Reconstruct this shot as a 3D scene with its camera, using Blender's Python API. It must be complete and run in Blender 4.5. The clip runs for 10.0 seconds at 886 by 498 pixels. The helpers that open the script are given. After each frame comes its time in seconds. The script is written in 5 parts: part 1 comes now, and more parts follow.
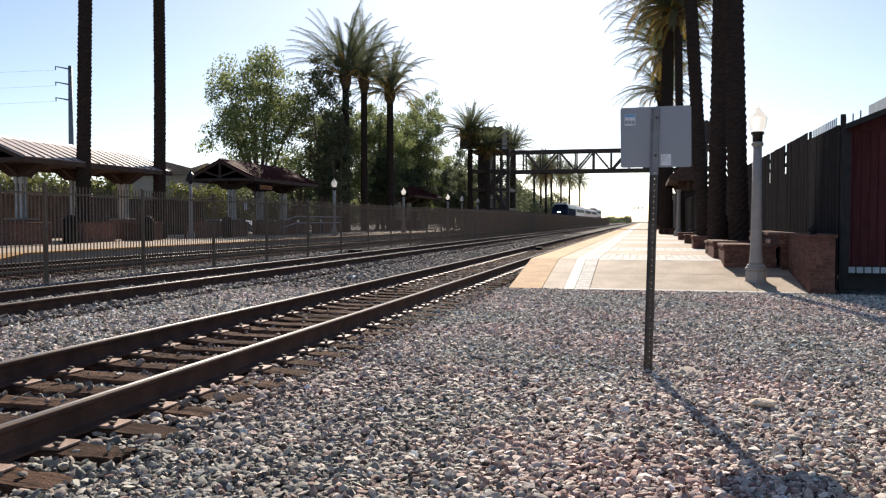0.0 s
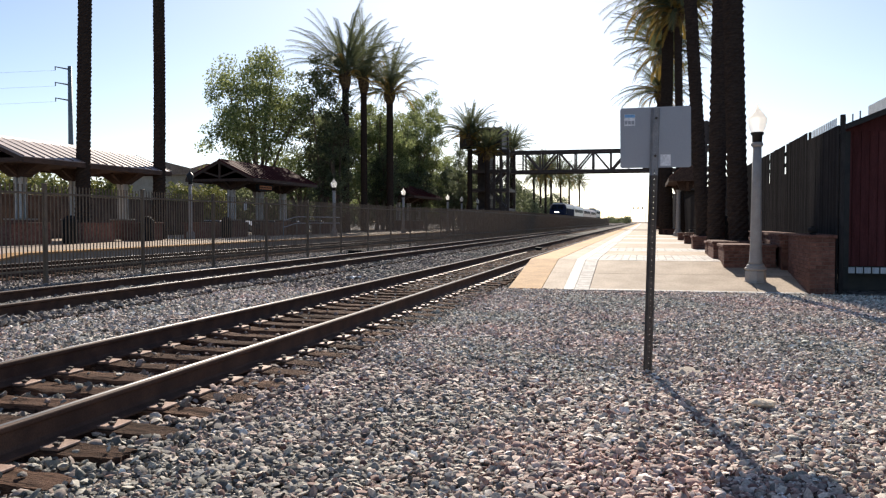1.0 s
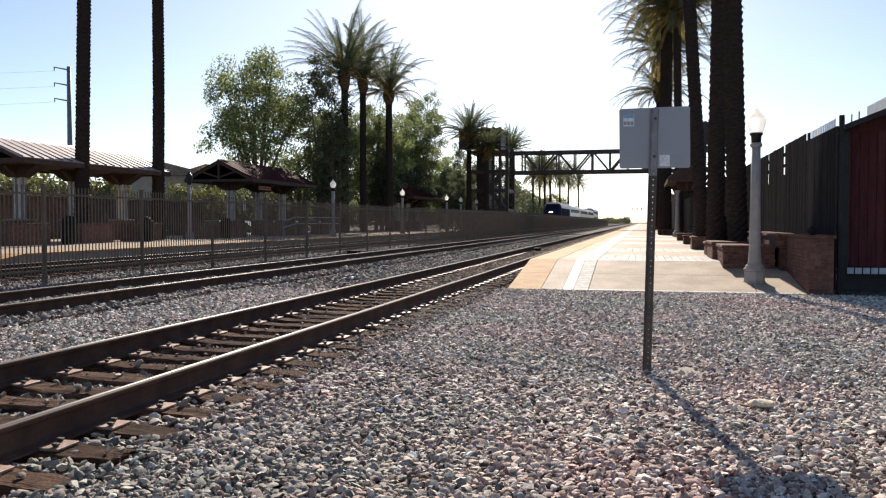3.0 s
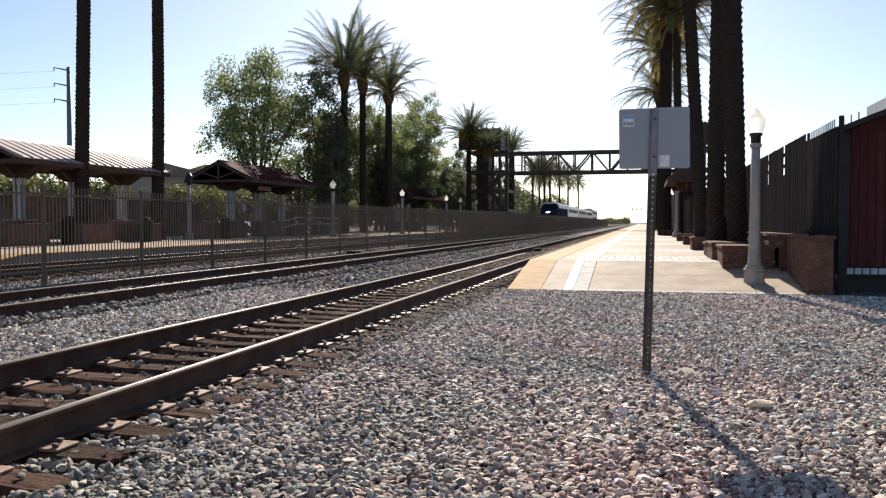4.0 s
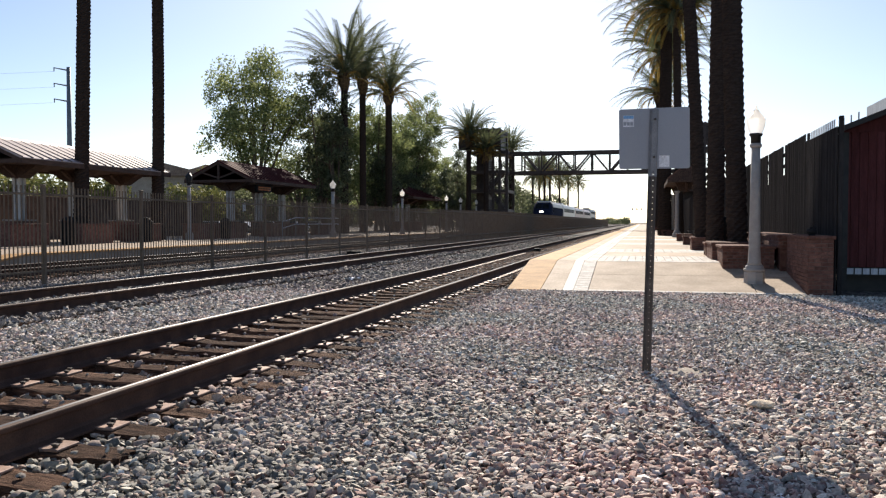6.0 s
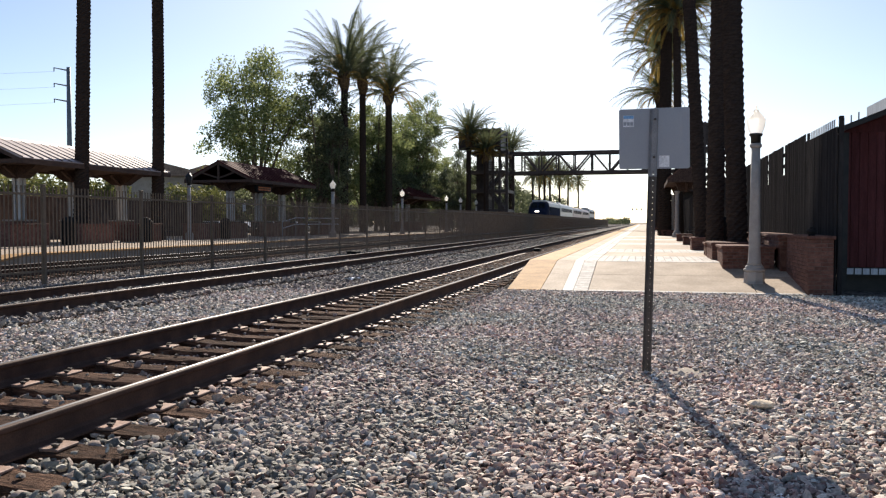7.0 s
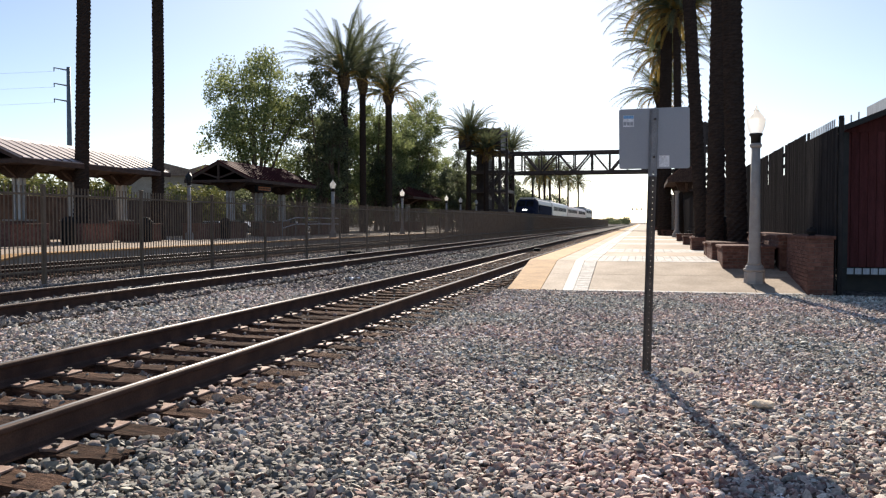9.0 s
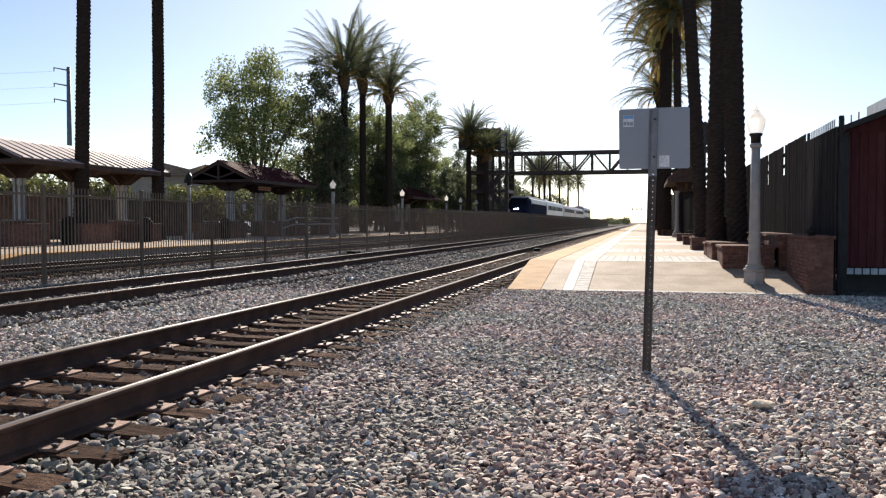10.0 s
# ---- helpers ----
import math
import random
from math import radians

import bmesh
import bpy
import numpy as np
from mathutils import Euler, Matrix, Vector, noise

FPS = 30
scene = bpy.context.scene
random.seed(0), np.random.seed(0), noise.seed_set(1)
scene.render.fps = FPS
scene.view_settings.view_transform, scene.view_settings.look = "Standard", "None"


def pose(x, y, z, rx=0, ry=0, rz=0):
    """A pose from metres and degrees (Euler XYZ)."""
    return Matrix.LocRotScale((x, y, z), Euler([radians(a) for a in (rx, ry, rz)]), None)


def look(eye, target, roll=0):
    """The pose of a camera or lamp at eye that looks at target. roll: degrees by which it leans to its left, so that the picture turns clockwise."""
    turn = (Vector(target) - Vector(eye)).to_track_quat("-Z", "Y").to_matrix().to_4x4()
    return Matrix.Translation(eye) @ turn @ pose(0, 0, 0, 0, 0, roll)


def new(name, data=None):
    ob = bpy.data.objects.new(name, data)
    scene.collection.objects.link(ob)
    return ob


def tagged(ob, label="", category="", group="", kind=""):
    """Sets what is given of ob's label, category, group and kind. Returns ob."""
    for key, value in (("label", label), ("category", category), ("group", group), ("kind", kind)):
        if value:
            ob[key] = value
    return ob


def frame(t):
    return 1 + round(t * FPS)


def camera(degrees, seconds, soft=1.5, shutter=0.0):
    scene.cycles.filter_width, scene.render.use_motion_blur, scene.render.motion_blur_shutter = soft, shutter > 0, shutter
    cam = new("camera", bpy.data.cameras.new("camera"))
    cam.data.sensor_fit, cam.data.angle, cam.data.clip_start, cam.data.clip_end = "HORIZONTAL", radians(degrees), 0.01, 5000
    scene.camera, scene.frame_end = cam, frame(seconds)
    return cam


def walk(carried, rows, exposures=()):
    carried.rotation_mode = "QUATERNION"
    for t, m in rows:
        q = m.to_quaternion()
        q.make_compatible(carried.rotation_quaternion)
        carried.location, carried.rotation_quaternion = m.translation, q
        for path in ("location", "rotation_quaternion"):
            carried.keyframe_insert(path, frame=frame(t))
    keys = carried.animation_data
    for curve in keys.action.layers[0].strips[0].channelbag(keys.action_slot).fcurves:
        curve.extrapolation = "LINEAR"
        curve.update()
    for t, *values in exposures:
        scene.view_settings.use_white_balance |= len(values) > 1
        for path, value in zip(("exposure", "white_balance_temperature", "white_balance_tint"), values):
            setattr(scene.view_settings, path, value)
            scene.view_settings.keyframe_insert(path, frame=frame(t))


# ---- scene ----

# ---------------------------------------------------------------- camera
EYE = Vector((0.0, 0.0, 1.285))
YAW, TILT = 13.68, -1.86


def aim(dx, dy):
    """Pose of the tripod camera, nudged by dx, dy thousandths of a radian."""
    yaw, tilt = radians(YAW) + dx / 1000, radians(TILT) + dy / 1000
    way = Vector((-math.sin(yaw) * math.cos(tilt), math.cos(yaw) * math.cos(tilt), math.sin(tilt)))
    return look(EYE, EYE + way * 10)


cam = camera(56.8, 10.0, 1.25)
walk(cam, [(0.0, aim(1.7, -1.6)), (0.5, aim(1.4, -1.2)), (1.5, aim(1.3, -1.2)), (2.0, aim(0.9, -1.1)), (2.5, aim(0.6, -0.9)),
           (4.0, aim(0.0, -0.1)), (5.0, aim(0, 0)), (7.0, aim(0, 0.15)), (8.0, aim(0, 0.2)), (9.0, aim(0, 0)), (10.0, aim(0, 0))],
     exposures=[(0.0, 0.55, 6660, 11), (10.0, 0.55, 6660, 11)])

# ---------------------------------------------------------------- light
SUN_UP, SUN_LEFT = 31.0, 10.4
world = bpy.data.worlds.new("world")
scene.world = world
world.use_nodes = True
wt = world.node_tree
sky = wt.nodes.new("ShaderNodeTexSky")
sky.sky_type, sky.sun_disc = "NISHITA", False
sky.sun_elevation, sky.sun_rotation = radians(SUN_UP), radians(-SUN_LEFT)
sky.air_density, sky.dust_density, sky.ozone_density = 0.75, 0.42, 1.75
wt.links.new(sky.outputs[0], wt.nodes["Background"].inputs[0])
wt.nodes["Background"].inputs[1].default_value = 0.095
lamp = bpy.data.lights.new("sun", "SUN")
lamp.energy, lamp.angle, lamp.color = 5.0, radians(0.53), (1.0, 0.92, 0.80)
sun = new("sun", lamp)
sun_way = Vector((-math.sin(radians(SUN_LEFT)) * math.cos(radians(SUN_UP)), math.cos(radians(SUN_LEFT)) * math.cos(radians(SUN_UP)), math.sin(radians(SUN_UP))))
sun.matrix_world = look(sun_way * 200, (0, 0, 0))


# ---------------------------------------------------------------- materials
def mat(name, a, b, scale=8.0, rough=0.7, bump=0.2, metal=0.0, spread=0.0, island=False, fine=60.0, stretch=(1, 1, 1), glow=0.0, bump_at=0.02, spec=0.5, grain=1.0):
    """Two-scale surface: colours a and b mixed by coarse noise, fine grain, optional piece-to-piece spread."""
    m = bpy.data.materials.new(name)
    m.use_nodes = True
    nt = m.node_tree
    bs = nt.nodes["Principled BSDF"]
    tc = nt.nodes.new("ShaderNodeTexCoord")
    mp = nt.nodes.new("ShaderNodeMapping")
    mp.inputs["Scale"].default_value = stretch
    nt.links.new(tc.outputs["Object"], mp.inputs[0])
    if spread or not island:
        oi = nt.nodes.new("ShaderNodeObjectInfo")
        sc = nt.nodes.new("ShaderNodeVectorMath")
        sc.operation = "SCALE"
        sc.inputs[0].default_value = (37, 19, 53)
        nt.links.new(oi.outputs["Random"], sc.inputs["Scale"])
        nt.links.new(sc.outputs[0], mp.inputs["Location"])
    n1 = nt.nodes.new("ShaderNodeTexNoise")
    n1.inputs["Scale"].default_value, n1.inputs["Detail"].default_value = scale, 6
    n2 = nt.nodes.new("ShaderNodeTexNoise")
    n2.inputs["Scale"].default_value, n2.inputs["Detail"].default_value = fine, 4
    nt.links.new(mp.outputs[0], n1.inputs["Vector"])
    nt.links.new(mp.outputs[0], n2.inputs["Vector"])
    r1 = nt.nodes.new("ShaderNodeMapRange")
    r1.inputs["From Min"].default_value, r1.inputs["From Max"].default_value = 0.35, 0.65
    nt.links.new(n1.outputs["Fac"], r1.inputs["Value"])
    mix = nt.nodes.new("ShaderNodeMix")
    mix.data_type = "RGBA"
    mix.inputs["A"].default_value, mix.inputs["B"].default_value = (*a, 1), (*b, 1)
    nt.links.new(r1.outputs[0], mix.inputs["Factor"])
    out = mix.outputs["Result"]
    g = nt.nodes.new("ShaderNodeMapRange")
    g.inputs["From Min"].default_value, g.inputs["From Max"].default_value = 0.3, 0.7
    g.inputs["To Min"].default_value, g.inputs["To Max"].default_value = 1 - 0.22 * grain, 1 + 0.18 * grain
    nt.links.new(n2.outputs["Fac"], g.inputs["Value"])
    hs = nt.nodes.new("ShaderNodeHueSaturation")
    nt.links.new(out, hs.inputs["Color"])
    nt.links.new(g.outputs[0], hs.inputs["Value"])
    out = hs.outputs[0]
    if spread:
        src = oi.outputs["Random"]
        if island:
            src = nt.nodes.new("ShaderNodeNewGeometry").outputs["Random Per Island"]
        rr = nt.nodes.new("ShaderNodeMapRange")
        rr.inputs["To Min"].default_value, rr.inputs["To Max"].default_value = 1 - spread, 1 + spread
        nt.links.new(src, rr.inputs["Value"])
        h2 = nt.nodes.new("ShaderNodeHueSaturation")
        nt.links.new(out, h2.inputs["Color"])
        nt.links.new(rr.outputs[0], h2.inputs["Value"])
        out = h2.outputs[0]
    nt.links.new(out, bs.inputs["Base Color"])
    bs.inputs["Roughness"].default_value, bs.inputs["Metallic"].default_value = rough, metal
    bs.inputs["Specular IOR Level"].default_value = spec
    if bump:
        bp = nt.nodes.new("ShaderNodeBump")
        bp.inputs["Strength"].default_value, bp.inputs["Distance"].default_value = bump, bump_at
        nt.links.new(n2.outputs["Fac"], bp.inputs["Height"])
        nt.links.new(bp.outputs[0], bs.inputs["Normal"])
    if glow:
        bs.inputs["Emission Color"].default_value = (1.0, 0.93, 0.8, 1)
        bs.inputs["Emission Strength"].default_value = glow
    return m


def stone_mat(name, stops, rough=0.75):
    """Crushed rock: a colour picked per stone, mottled by noise."""
    m = bpy.data.materials.new(name)
    m.use_nodes = True
    nt = m.node_tree
    bs = nt.nodes["Principled BSDF"]
    geo = nt.nodes.new("ShaderNodeNewGeometry")
    ramp = nt.nodes.new("ShaderNodeValToRGB")
    el = ramp.color_ramp.elements
    while len(el) < len(stops):
        el.new(0.5)
    for e, (p, c) in zip(el, stops):
        e.position, e.color = p, (*c, 1)
    nt.links.new(geo.outputs["Random Per Island"], ramp.inputs[0])
    tc = nt.nodes.new("ShaderNodeTexCoord")
    n = nt.nodes.new("ShaderNodeTexNoise")
    n.inputs["Scale"].default_value, n.inputs["Detail"].default_value = 70, 5
    nt.links.new(tc.outputs["Object"], n.inputs["Vector"])
    g = nt.nodes.new("ShaderNodeMapRange")
    g.inputs["From Min"].default_value, g.inputs["From Max"].default_value = 0.3, 0.7
    g.inputs["To Min"].default_value, g.inputs["To Max"].default_value = 0.65, 1.25
    nt.links.new(n.outputs["Fac"], g.inputs["Value"])
    hs = nt.nodes.new("ShaderNodeHueSaturation")
    wide = nt.nodes.new("ShaderNodeTexNoise")
    wide.inputs["Scale"].default_value, wide.inputs["Detail"].default_value = 0.4, 3
    nt.links.new(tc.outputs["Object"], wide.inputs["Vector"])
    wr = nt.nodes.new("ShaderNodeMapRange")
    wr.inputs["From Min"].default_value, wr.inputs["From Max"].default_value = 0.38, 0.62
    nt.links.new(wide.outputs["Fac"], wr.inputs["Value"])
    tint = nt.nodes.new("ShaderNodeMix")
    tint.data_type = "RGBA"
    tint.inputs["A"].default_value, tint.inputs["B"].default_value = (0.94, 0.97, 0.925, 1), (1.13, 0.99, 0.965, 1)
    nt.links.new(wr.outputs[0], tint.inputs["Factor"])
    mul = nt.nodes.new("ShaderNodeMix")
    mul.data_type, mul.blend_type = "RGBA", "MULTIPLY"
    mul.inputs["Factor"].default_value = 1.0
    nt.links.new(ramp.outputs[0], mul.inputs["A"])
    nt.links.new(tint.outputs["Result"], mul.inputs["B"])
    nt.links.new(mul.outputs["Result"], hs.inputs["Color"])
    nt.links.new(g.outputs[0], hs.inputs["Value"])
    nt.links.new(hs.outputs[0], bs.inputs["Base Color"])
    bs.inputs["Roughness"].default_value = rough
    bs.inputs["Specular IOR Level"].default_value = 0.25
    bp = nt.nodes.new("ShaderNodeBump")
    bp.inputs["Strength"].default_value, bp.inputs["Distance"].default_value = 0.5, 0.006
    nt.links.new(n.outputs["Fac"], bp.inputs["Height"])
    nt.links.new(bp.outputs[0], bs.inputs["Normal"])
    return m


def leaf_mat(name, a, b, through_light=0.35):
    """Foliage: colour per leaf, part of the light passes through."""
    m = bpy.data.materials.new(name)
    m.use_nodes = True
    nt = m.node_tree
    bs = nt.nodes["Principled BSDF"]
    geo = nt.nodes.new("ShaderNodeNewGeometry")
    mix = nt.nodes.new("ShaderNodeMix")
    mix.data_type = "RGBA"
    mix.inputs["A"].default_value, mix.inputs["B"].default_value = (*a, 1), (*b, 1)
    nt.links.new(geo.outputs["Random Per Island"], mix.inputs["Factor"])
    nt.links.new(mix.outputs["Result"], bs.inputs["Base Color"])
    bs.inputs["Roughness"].default_value = 0.6
    bs.inputs["Specular IOR Level"].default_value = 0.25
    tr = nt.nodes.new("ShaderNodeBsdfTranslucent")
    nt.links.new(mix.outputs["Result"], tr.inputs["Color"])
    ms = nt.nodes.new("ShaderNodeMixShader")
    ms.inputs[0].default_value = through_light
    nt.links.new(bs.outputs[0], ms.inputs[1])
    nt.links.new(tr.outputs[0], ms.inputs[2])
    nt.links.new(ms.outputs[0], nt.nodes["Material Output"].inputs["Surface"])
    return m


M = {}
M["stone"] = stone_mat("ballast_stone", [(0.0, (0.096, 0.079, 0.072)), (0.16, (0.227, 0.118, 0.101)), (0.34, (0.297, 0.244, 0.218)), (0.55, (0.454, 0.293, 0.249)), (0.78, (0.524, 0.436, 0.375)), (1.0, (0.751, 0.681, 0.594))])
M["stone_grey"] = stone_mat("ballast_stone_grey", [(0.00, (0.124, 0.121, 0.113)), (0.22, (0.277, 0.262, 0.236)), (0.50, (0.553, 0.502, 0.444)), (0.66, (0.656, 0.476, 0.411)), (0.84, (0.785, 0.708, 0.624)), (1.00, (0.887, 0.887, 0.887))])
M["stone_bed"] = stone_mat("ballast_stone_dusty", [(0.00, (0.079, 0.077, 0.072)), (0.22, (0.176, 0.167, 0.151)), (0.50, (0.310, 0.281, 0.248)), (0.66, (0.367, 0.266, 0.230)), (0.84, (0.439, 0.396, 0.349)), (1.00, (0.612, 0.562, 0.497))])
M["rail"] = mat("rusty_rail", (0.060, 0.033, 0.025), (0.100, 0.055, 0.039), 5, 0.75, 0.3, 0.1, fine=90, bump_at=0.004, spec=0.2)
M["rail_top"] = mat("polished_rail_head", (0.05, 0.048, 0.047), (0.075, 0.073, 0.071), 3, 0.38, 0.0, 1.0, fine=160, stretch=(1, 0.05, 1), bump_at=0.002)
rail_nodes = M["rail_top"].node_tree
across = rail_nodes.nodes.new("ShaderNodeCombineXYZ")
across.inputs[0].default_value = 1.0
rail_bsdf = rail_nodes.nodes["Principled BSDF"]
rail_bsdf.inputs["Anisotropic"].default_value = 0.9  # wheels scratch the head lengthwise
rail_nodes.links.new(across.outputs[0], rail_bsdf.inputs["Tangent"])
M["tie"] = mat("weathered_tie_wood", (0.045, 0.026, 0.019), (0.20, 0.115, 0.078), 7, 0.9, 1.0, spread=0.3, fine=22, stretch=(1, 11, 4), bump_at=0.03, spec=0.1)
M["plate"] = mat("rusty_plate_steel", (0.26, 0.155, 0.115), (0.40, 0.27, 0.21), 12, 0.6, 0.3, 0.15, spread=0.15, bump_at=0.004)
M["spike"] = mat("dark_spike_steel", (0.05, 0.035, 0.03), (0.10, 0.07, 0.05), 20, 0.7, 0.2)
M["concrete"] = mat("sandy_concrete", (0.345, 0.265, 0.195), (0.48, 0.38, 0.29), 1.6, 0.75, 0.15, spread=0.06, fine=30, bump_at=0.006, spec=0.12)
M["paver"] = mat("pale_paver", (0.44, 0.405, 0.37), (0.62, 0.585, 0.55), 6, 0.75, 0.2, spread=0.16, fine=60, bump_at=0.005, spec=0.12)
M["white_line"] = mat("worn_white_paint", (0.47, 0.44, 0.40), (0.62, 0.58, 0.54), 4, 0.7, 0.15, spread=0.05, fine=70, bump_at=0.004, spec=0.15)
M["yellow"] = mat("yellow_tactile_tile", (0.42, 0.235, 0.095), (0.54, 0.315, 0.135), 3, 0.75, 0.7, spread=0.06, fine=32, bump_at=0.012, spec=0.1)
M["curb"] = mat("platform_edge_concrete", (0.25, 0.22, 0.19), (0.36, 0.32, 0.28), 2, 0.85, 0.25, fine=30, spec=0.2)
M["brick"] = mat("red_brown_brick", (0.115, 0.055, 0.043), (0.20, 0.101, 0.078), 9, 0.85, 0.5, spread=0.25, fine=50, bump_at=0.008, spec=0.12)
M["mortar"] = mat("mortar", (0.10, 0.078, 0.066), (0.15, 0.118, 0.10), 8, 0.9, 0.3)
M["iron"] = mat("black_painted_iron", (0.010, 0.010, 0.011), (0.022, 0.020, 0.019), 6, 0.5, 0.1, 0.3)
M["bronze_iron"] = mat("weathered_bronze_iron", (0.14, 0.102, 0.072), (0.195, 0.146, 0.105), 3, 0.7, 0.15, spread=0.1, spec=0.2)
M["slat"] = mat("dark_stained_slat", (0.028, 0.0265, 0.027), (0.044, 0.041, 0.041), 4, 0.9, 0.4, spread=0.25, fine=30, stretch=(8, 8, 0.6), spec=0.0)
M["red_board"] = mat("dark_red_painted_boards", (0.082, 0.026, 0.026), (0.112, 0.037, 0.038), 3, 0.75, 0.3, spread=0.12, fine=26, stretch=(5, 5, 0.5), spec=0.06)
M["sign"] = mat("unpainted_sign_aluminium", (0.285, 0.295, 0.325), (0.30, 0.312, 0.343), 1.5, 0.5, 0.02, 0.3, fine=90, bump_at=0.002, grain=0.15)
M["post"] = mat("weathered_channel_post", (0.045, 0.037, 0.032), (0.085, 0.07, 0.06), 9, 0.6, 0.15, 0.3, bump_at=0.004)
M["post_grey"] = mat("galvanised_post_steel", (0.19, 0.195, 0.21), (0.25, 0.255, 0.27), 9, 0.6, 0.1, 0.3, bump_at=0.003, grain=0.5)
M["blue"] = mat("blue_sticker", (0.15, 0.34, 0.60), (0.19, 0.40, 0.66), 8, 0.4, 0.0)
M["paper"] = mat("white_sticker", (0.62, 0.64, 0.68), (0.74, 0.75, 0.78), 10, 0.5, 0.0)
M["lamp_post"] = mat("grey_cast_concrete_post", (0.30, 0.27, 0.25), (0.36, 0.33, 0.305), 6, 0.75, 0.2, fine=120, bump_at=0.003, grain=0.5)
M["globe"] = leaf_mat("frosted_glass_globe", (0.93, 0.92, 0.90), (0.94, 0.93, 0.91), 0.55)
gb = M["globe"].node_tree.nodes["Principled BSDF"]
gb.inputs["Transmission Weight"].default_value, gb.inputs["IOR"].default_value, gb.inputs["Roughness"].default_value = 1.0, 1.12, 0.35
M["trunk"] = mat("palm_trunk_bark", (0.036, 0.027, 0.0235), (0.058, 0.043, 0.036), 5, 0.95, 0.45, spread=0.12, fine=16, stretch=(1, 1, 5), bump_at=0.03, spec=0.0, grain=1.3)
M["bark"] = mat("tree_bark", (0.09, 0.065, 0.05), (0.17, 0.13, 0.10), 4, 0.9, 0.7, fine=20, stretch=(3, 3, 0.6), bump_at=0.03, spec=0.1)
M["frond"] = leaf_mat("palm_leaf", (0.075, 0.095, 0.05), (0.175, 0.185, 0.095), 0.45)
M["dry_frond"] = leaf_mat("dry_palm_leaf", (0.19, 0.135, 0.04), (0.36, 0.25, 0.07), 0.45)
M["leaf"] = leaf_mat("tree_leaf", (0.10, 0.14, 0.05), (0.36, 0.39, 0.17), 0.58)
M["leaf_dark"] = leaf_mat("dark_tree_leaf", (0.066, 0.082, 0.048), (0.20, 0.22, 0.12), 0.52)
M["hedge"] = leaf_mat("hedge_leaf", (0.07, 0.09, 0.03), (0.27, 0.26, 0.09), 0.35)
M["roof_light"] = mat("sunlit_ribbed_roof_metal", (0.37, 0.29, 0.275), (0.48, 0.39, 0.37), 1.2, 0.5, 0.06, fine=20, spec=0.4)
# Darker than the roof sheet: the shade beside each seam is in this colour.
M["roof_seam"] = mat("shaded_roof_seam", (0.15, 0.105, 0.10), (0.21, 0.15, 0.14), 2, 0.6, 0.05, fine=20, spec=0.2)
M["roof_red"] = mat("maroon_ribbed_roof_metal", (0.050, 0.013, 0.014), (0.080, 0.022, 0.022), 1.2, 0.75, 0.06, fine=20, spec=0.03)
M["roof_brown"] = mat("brown_shingle_roof", (0.10, 0.055, 0.04), (0.16, 0.09, 0.065), 3, 0.85, 0.3, fine=14, spec=0.05)
M["beam"] = mat("dark_timber_beam", (0.05, 0.03, 0.024), (0.09, 0.055, 0.042), 3, 0.75, 0.3, fine=24, stretch=(4, 1, 4), spec=0.2)
M["column"] = mat("cream_painted_column", (0.46, 0.43, 0.40), (0.56, 0.53, 0.50), 2, 0.7, 0.1)
M["steel_dark"] = mat("dark_brown_bridge_steel", (0.060, 0.047, 0.043), (0.090, 0.071, 0.065), 2, 0.6, 0.1, 0.1, spec=0.25)
M["stucco"] = mat("beige_stucco", (0.40, 0.33, 0.26), (0.48, 0.40, 0.32), 2, 0.9, 0.2, spec=0.2)
M["tile_roof"] = mat("brown_roof_tile", (0.27, 0.19, 0.145), (0.37, 0.27, 0.21), 3, 0.85, 0.4, fine=9, spec=0.1)
M["glass"] = mat("dark_window_glass", (0.012, 0.014, 0.016), (0.022, 0.025, 0.028), 2, 0.5, 0.0, spec=0.0)
M["pole"] = mat("grey_steel_pole", (0.16, 0.18, 0.19), (0.22, 0.24, 0.25), 2, 0.6, 0.05, 0.3)
M["navy"] = mat("navy_loco_paint", (0.014, 0.019, 0.040), (0.022, 0.029, 0.056), 1.5, 0.85, 0.03, spec=0.02)
M["silver"] = mat("silver_coach_metal", (0.36, 0.36, 0.37), (0.44, 0.44, 0.45), 1.5, 0.45, 0.05, 0.2, stretch=(1, 0.2, 6))
M["rose"] = mat("rose_tinted_coach_metal", (0.42, 0.33, 0.335), (0.50, 0.41, 0.41), 1.5, 0.45, 0.05, 0.1, stretch=(1, 0.2, 6), grain=0.4)
# White of the first coach; also colours the sun highlight on the locomotive roof.
M["white_and_glint"] = mat("white_coach_paint_roof_glint", (0.50, 0.51, 0.53), (0.60, 0.61, 0.62), 2, 0.4, 0.03)
M["coach_red"] = mat("dusty_red_stripe", (0.36, 0.16, 0.14), (0.44, 0.21, 0.19), 2, 0.45, 0.03)
M["under"] = mat("sooty_underframe", (0.02, 0.02, 0.02), (0.04, 0.036, 0.034), 3, 0.8, 0.3)
M["headlight"] = mat("lit_headlight", (0.9, 0.88, 0.8), (0.95, 0.92, 0.85), 3, 0.2, 0.0, glow=9.0)
M["amber"] = mat("amber_display", (0.42, 0.12, 0.03), (0.52, 0.16, 0.04), 9, 0.6, 0.0)
M["panel"] = mat("pale_corrugated_sheet", (0.42, 0.45, 0.50), (0.55, 0.58, 0.62), 3, 0.5, 0.1, fine=20, stretch=(6, 6, 0.5))
M["black"] = mat("black_plastic", (0.010, 0.010, 0.011), (0.020, 0.020, 0.021), 5, 0.8, 0.1, spec=0.1)
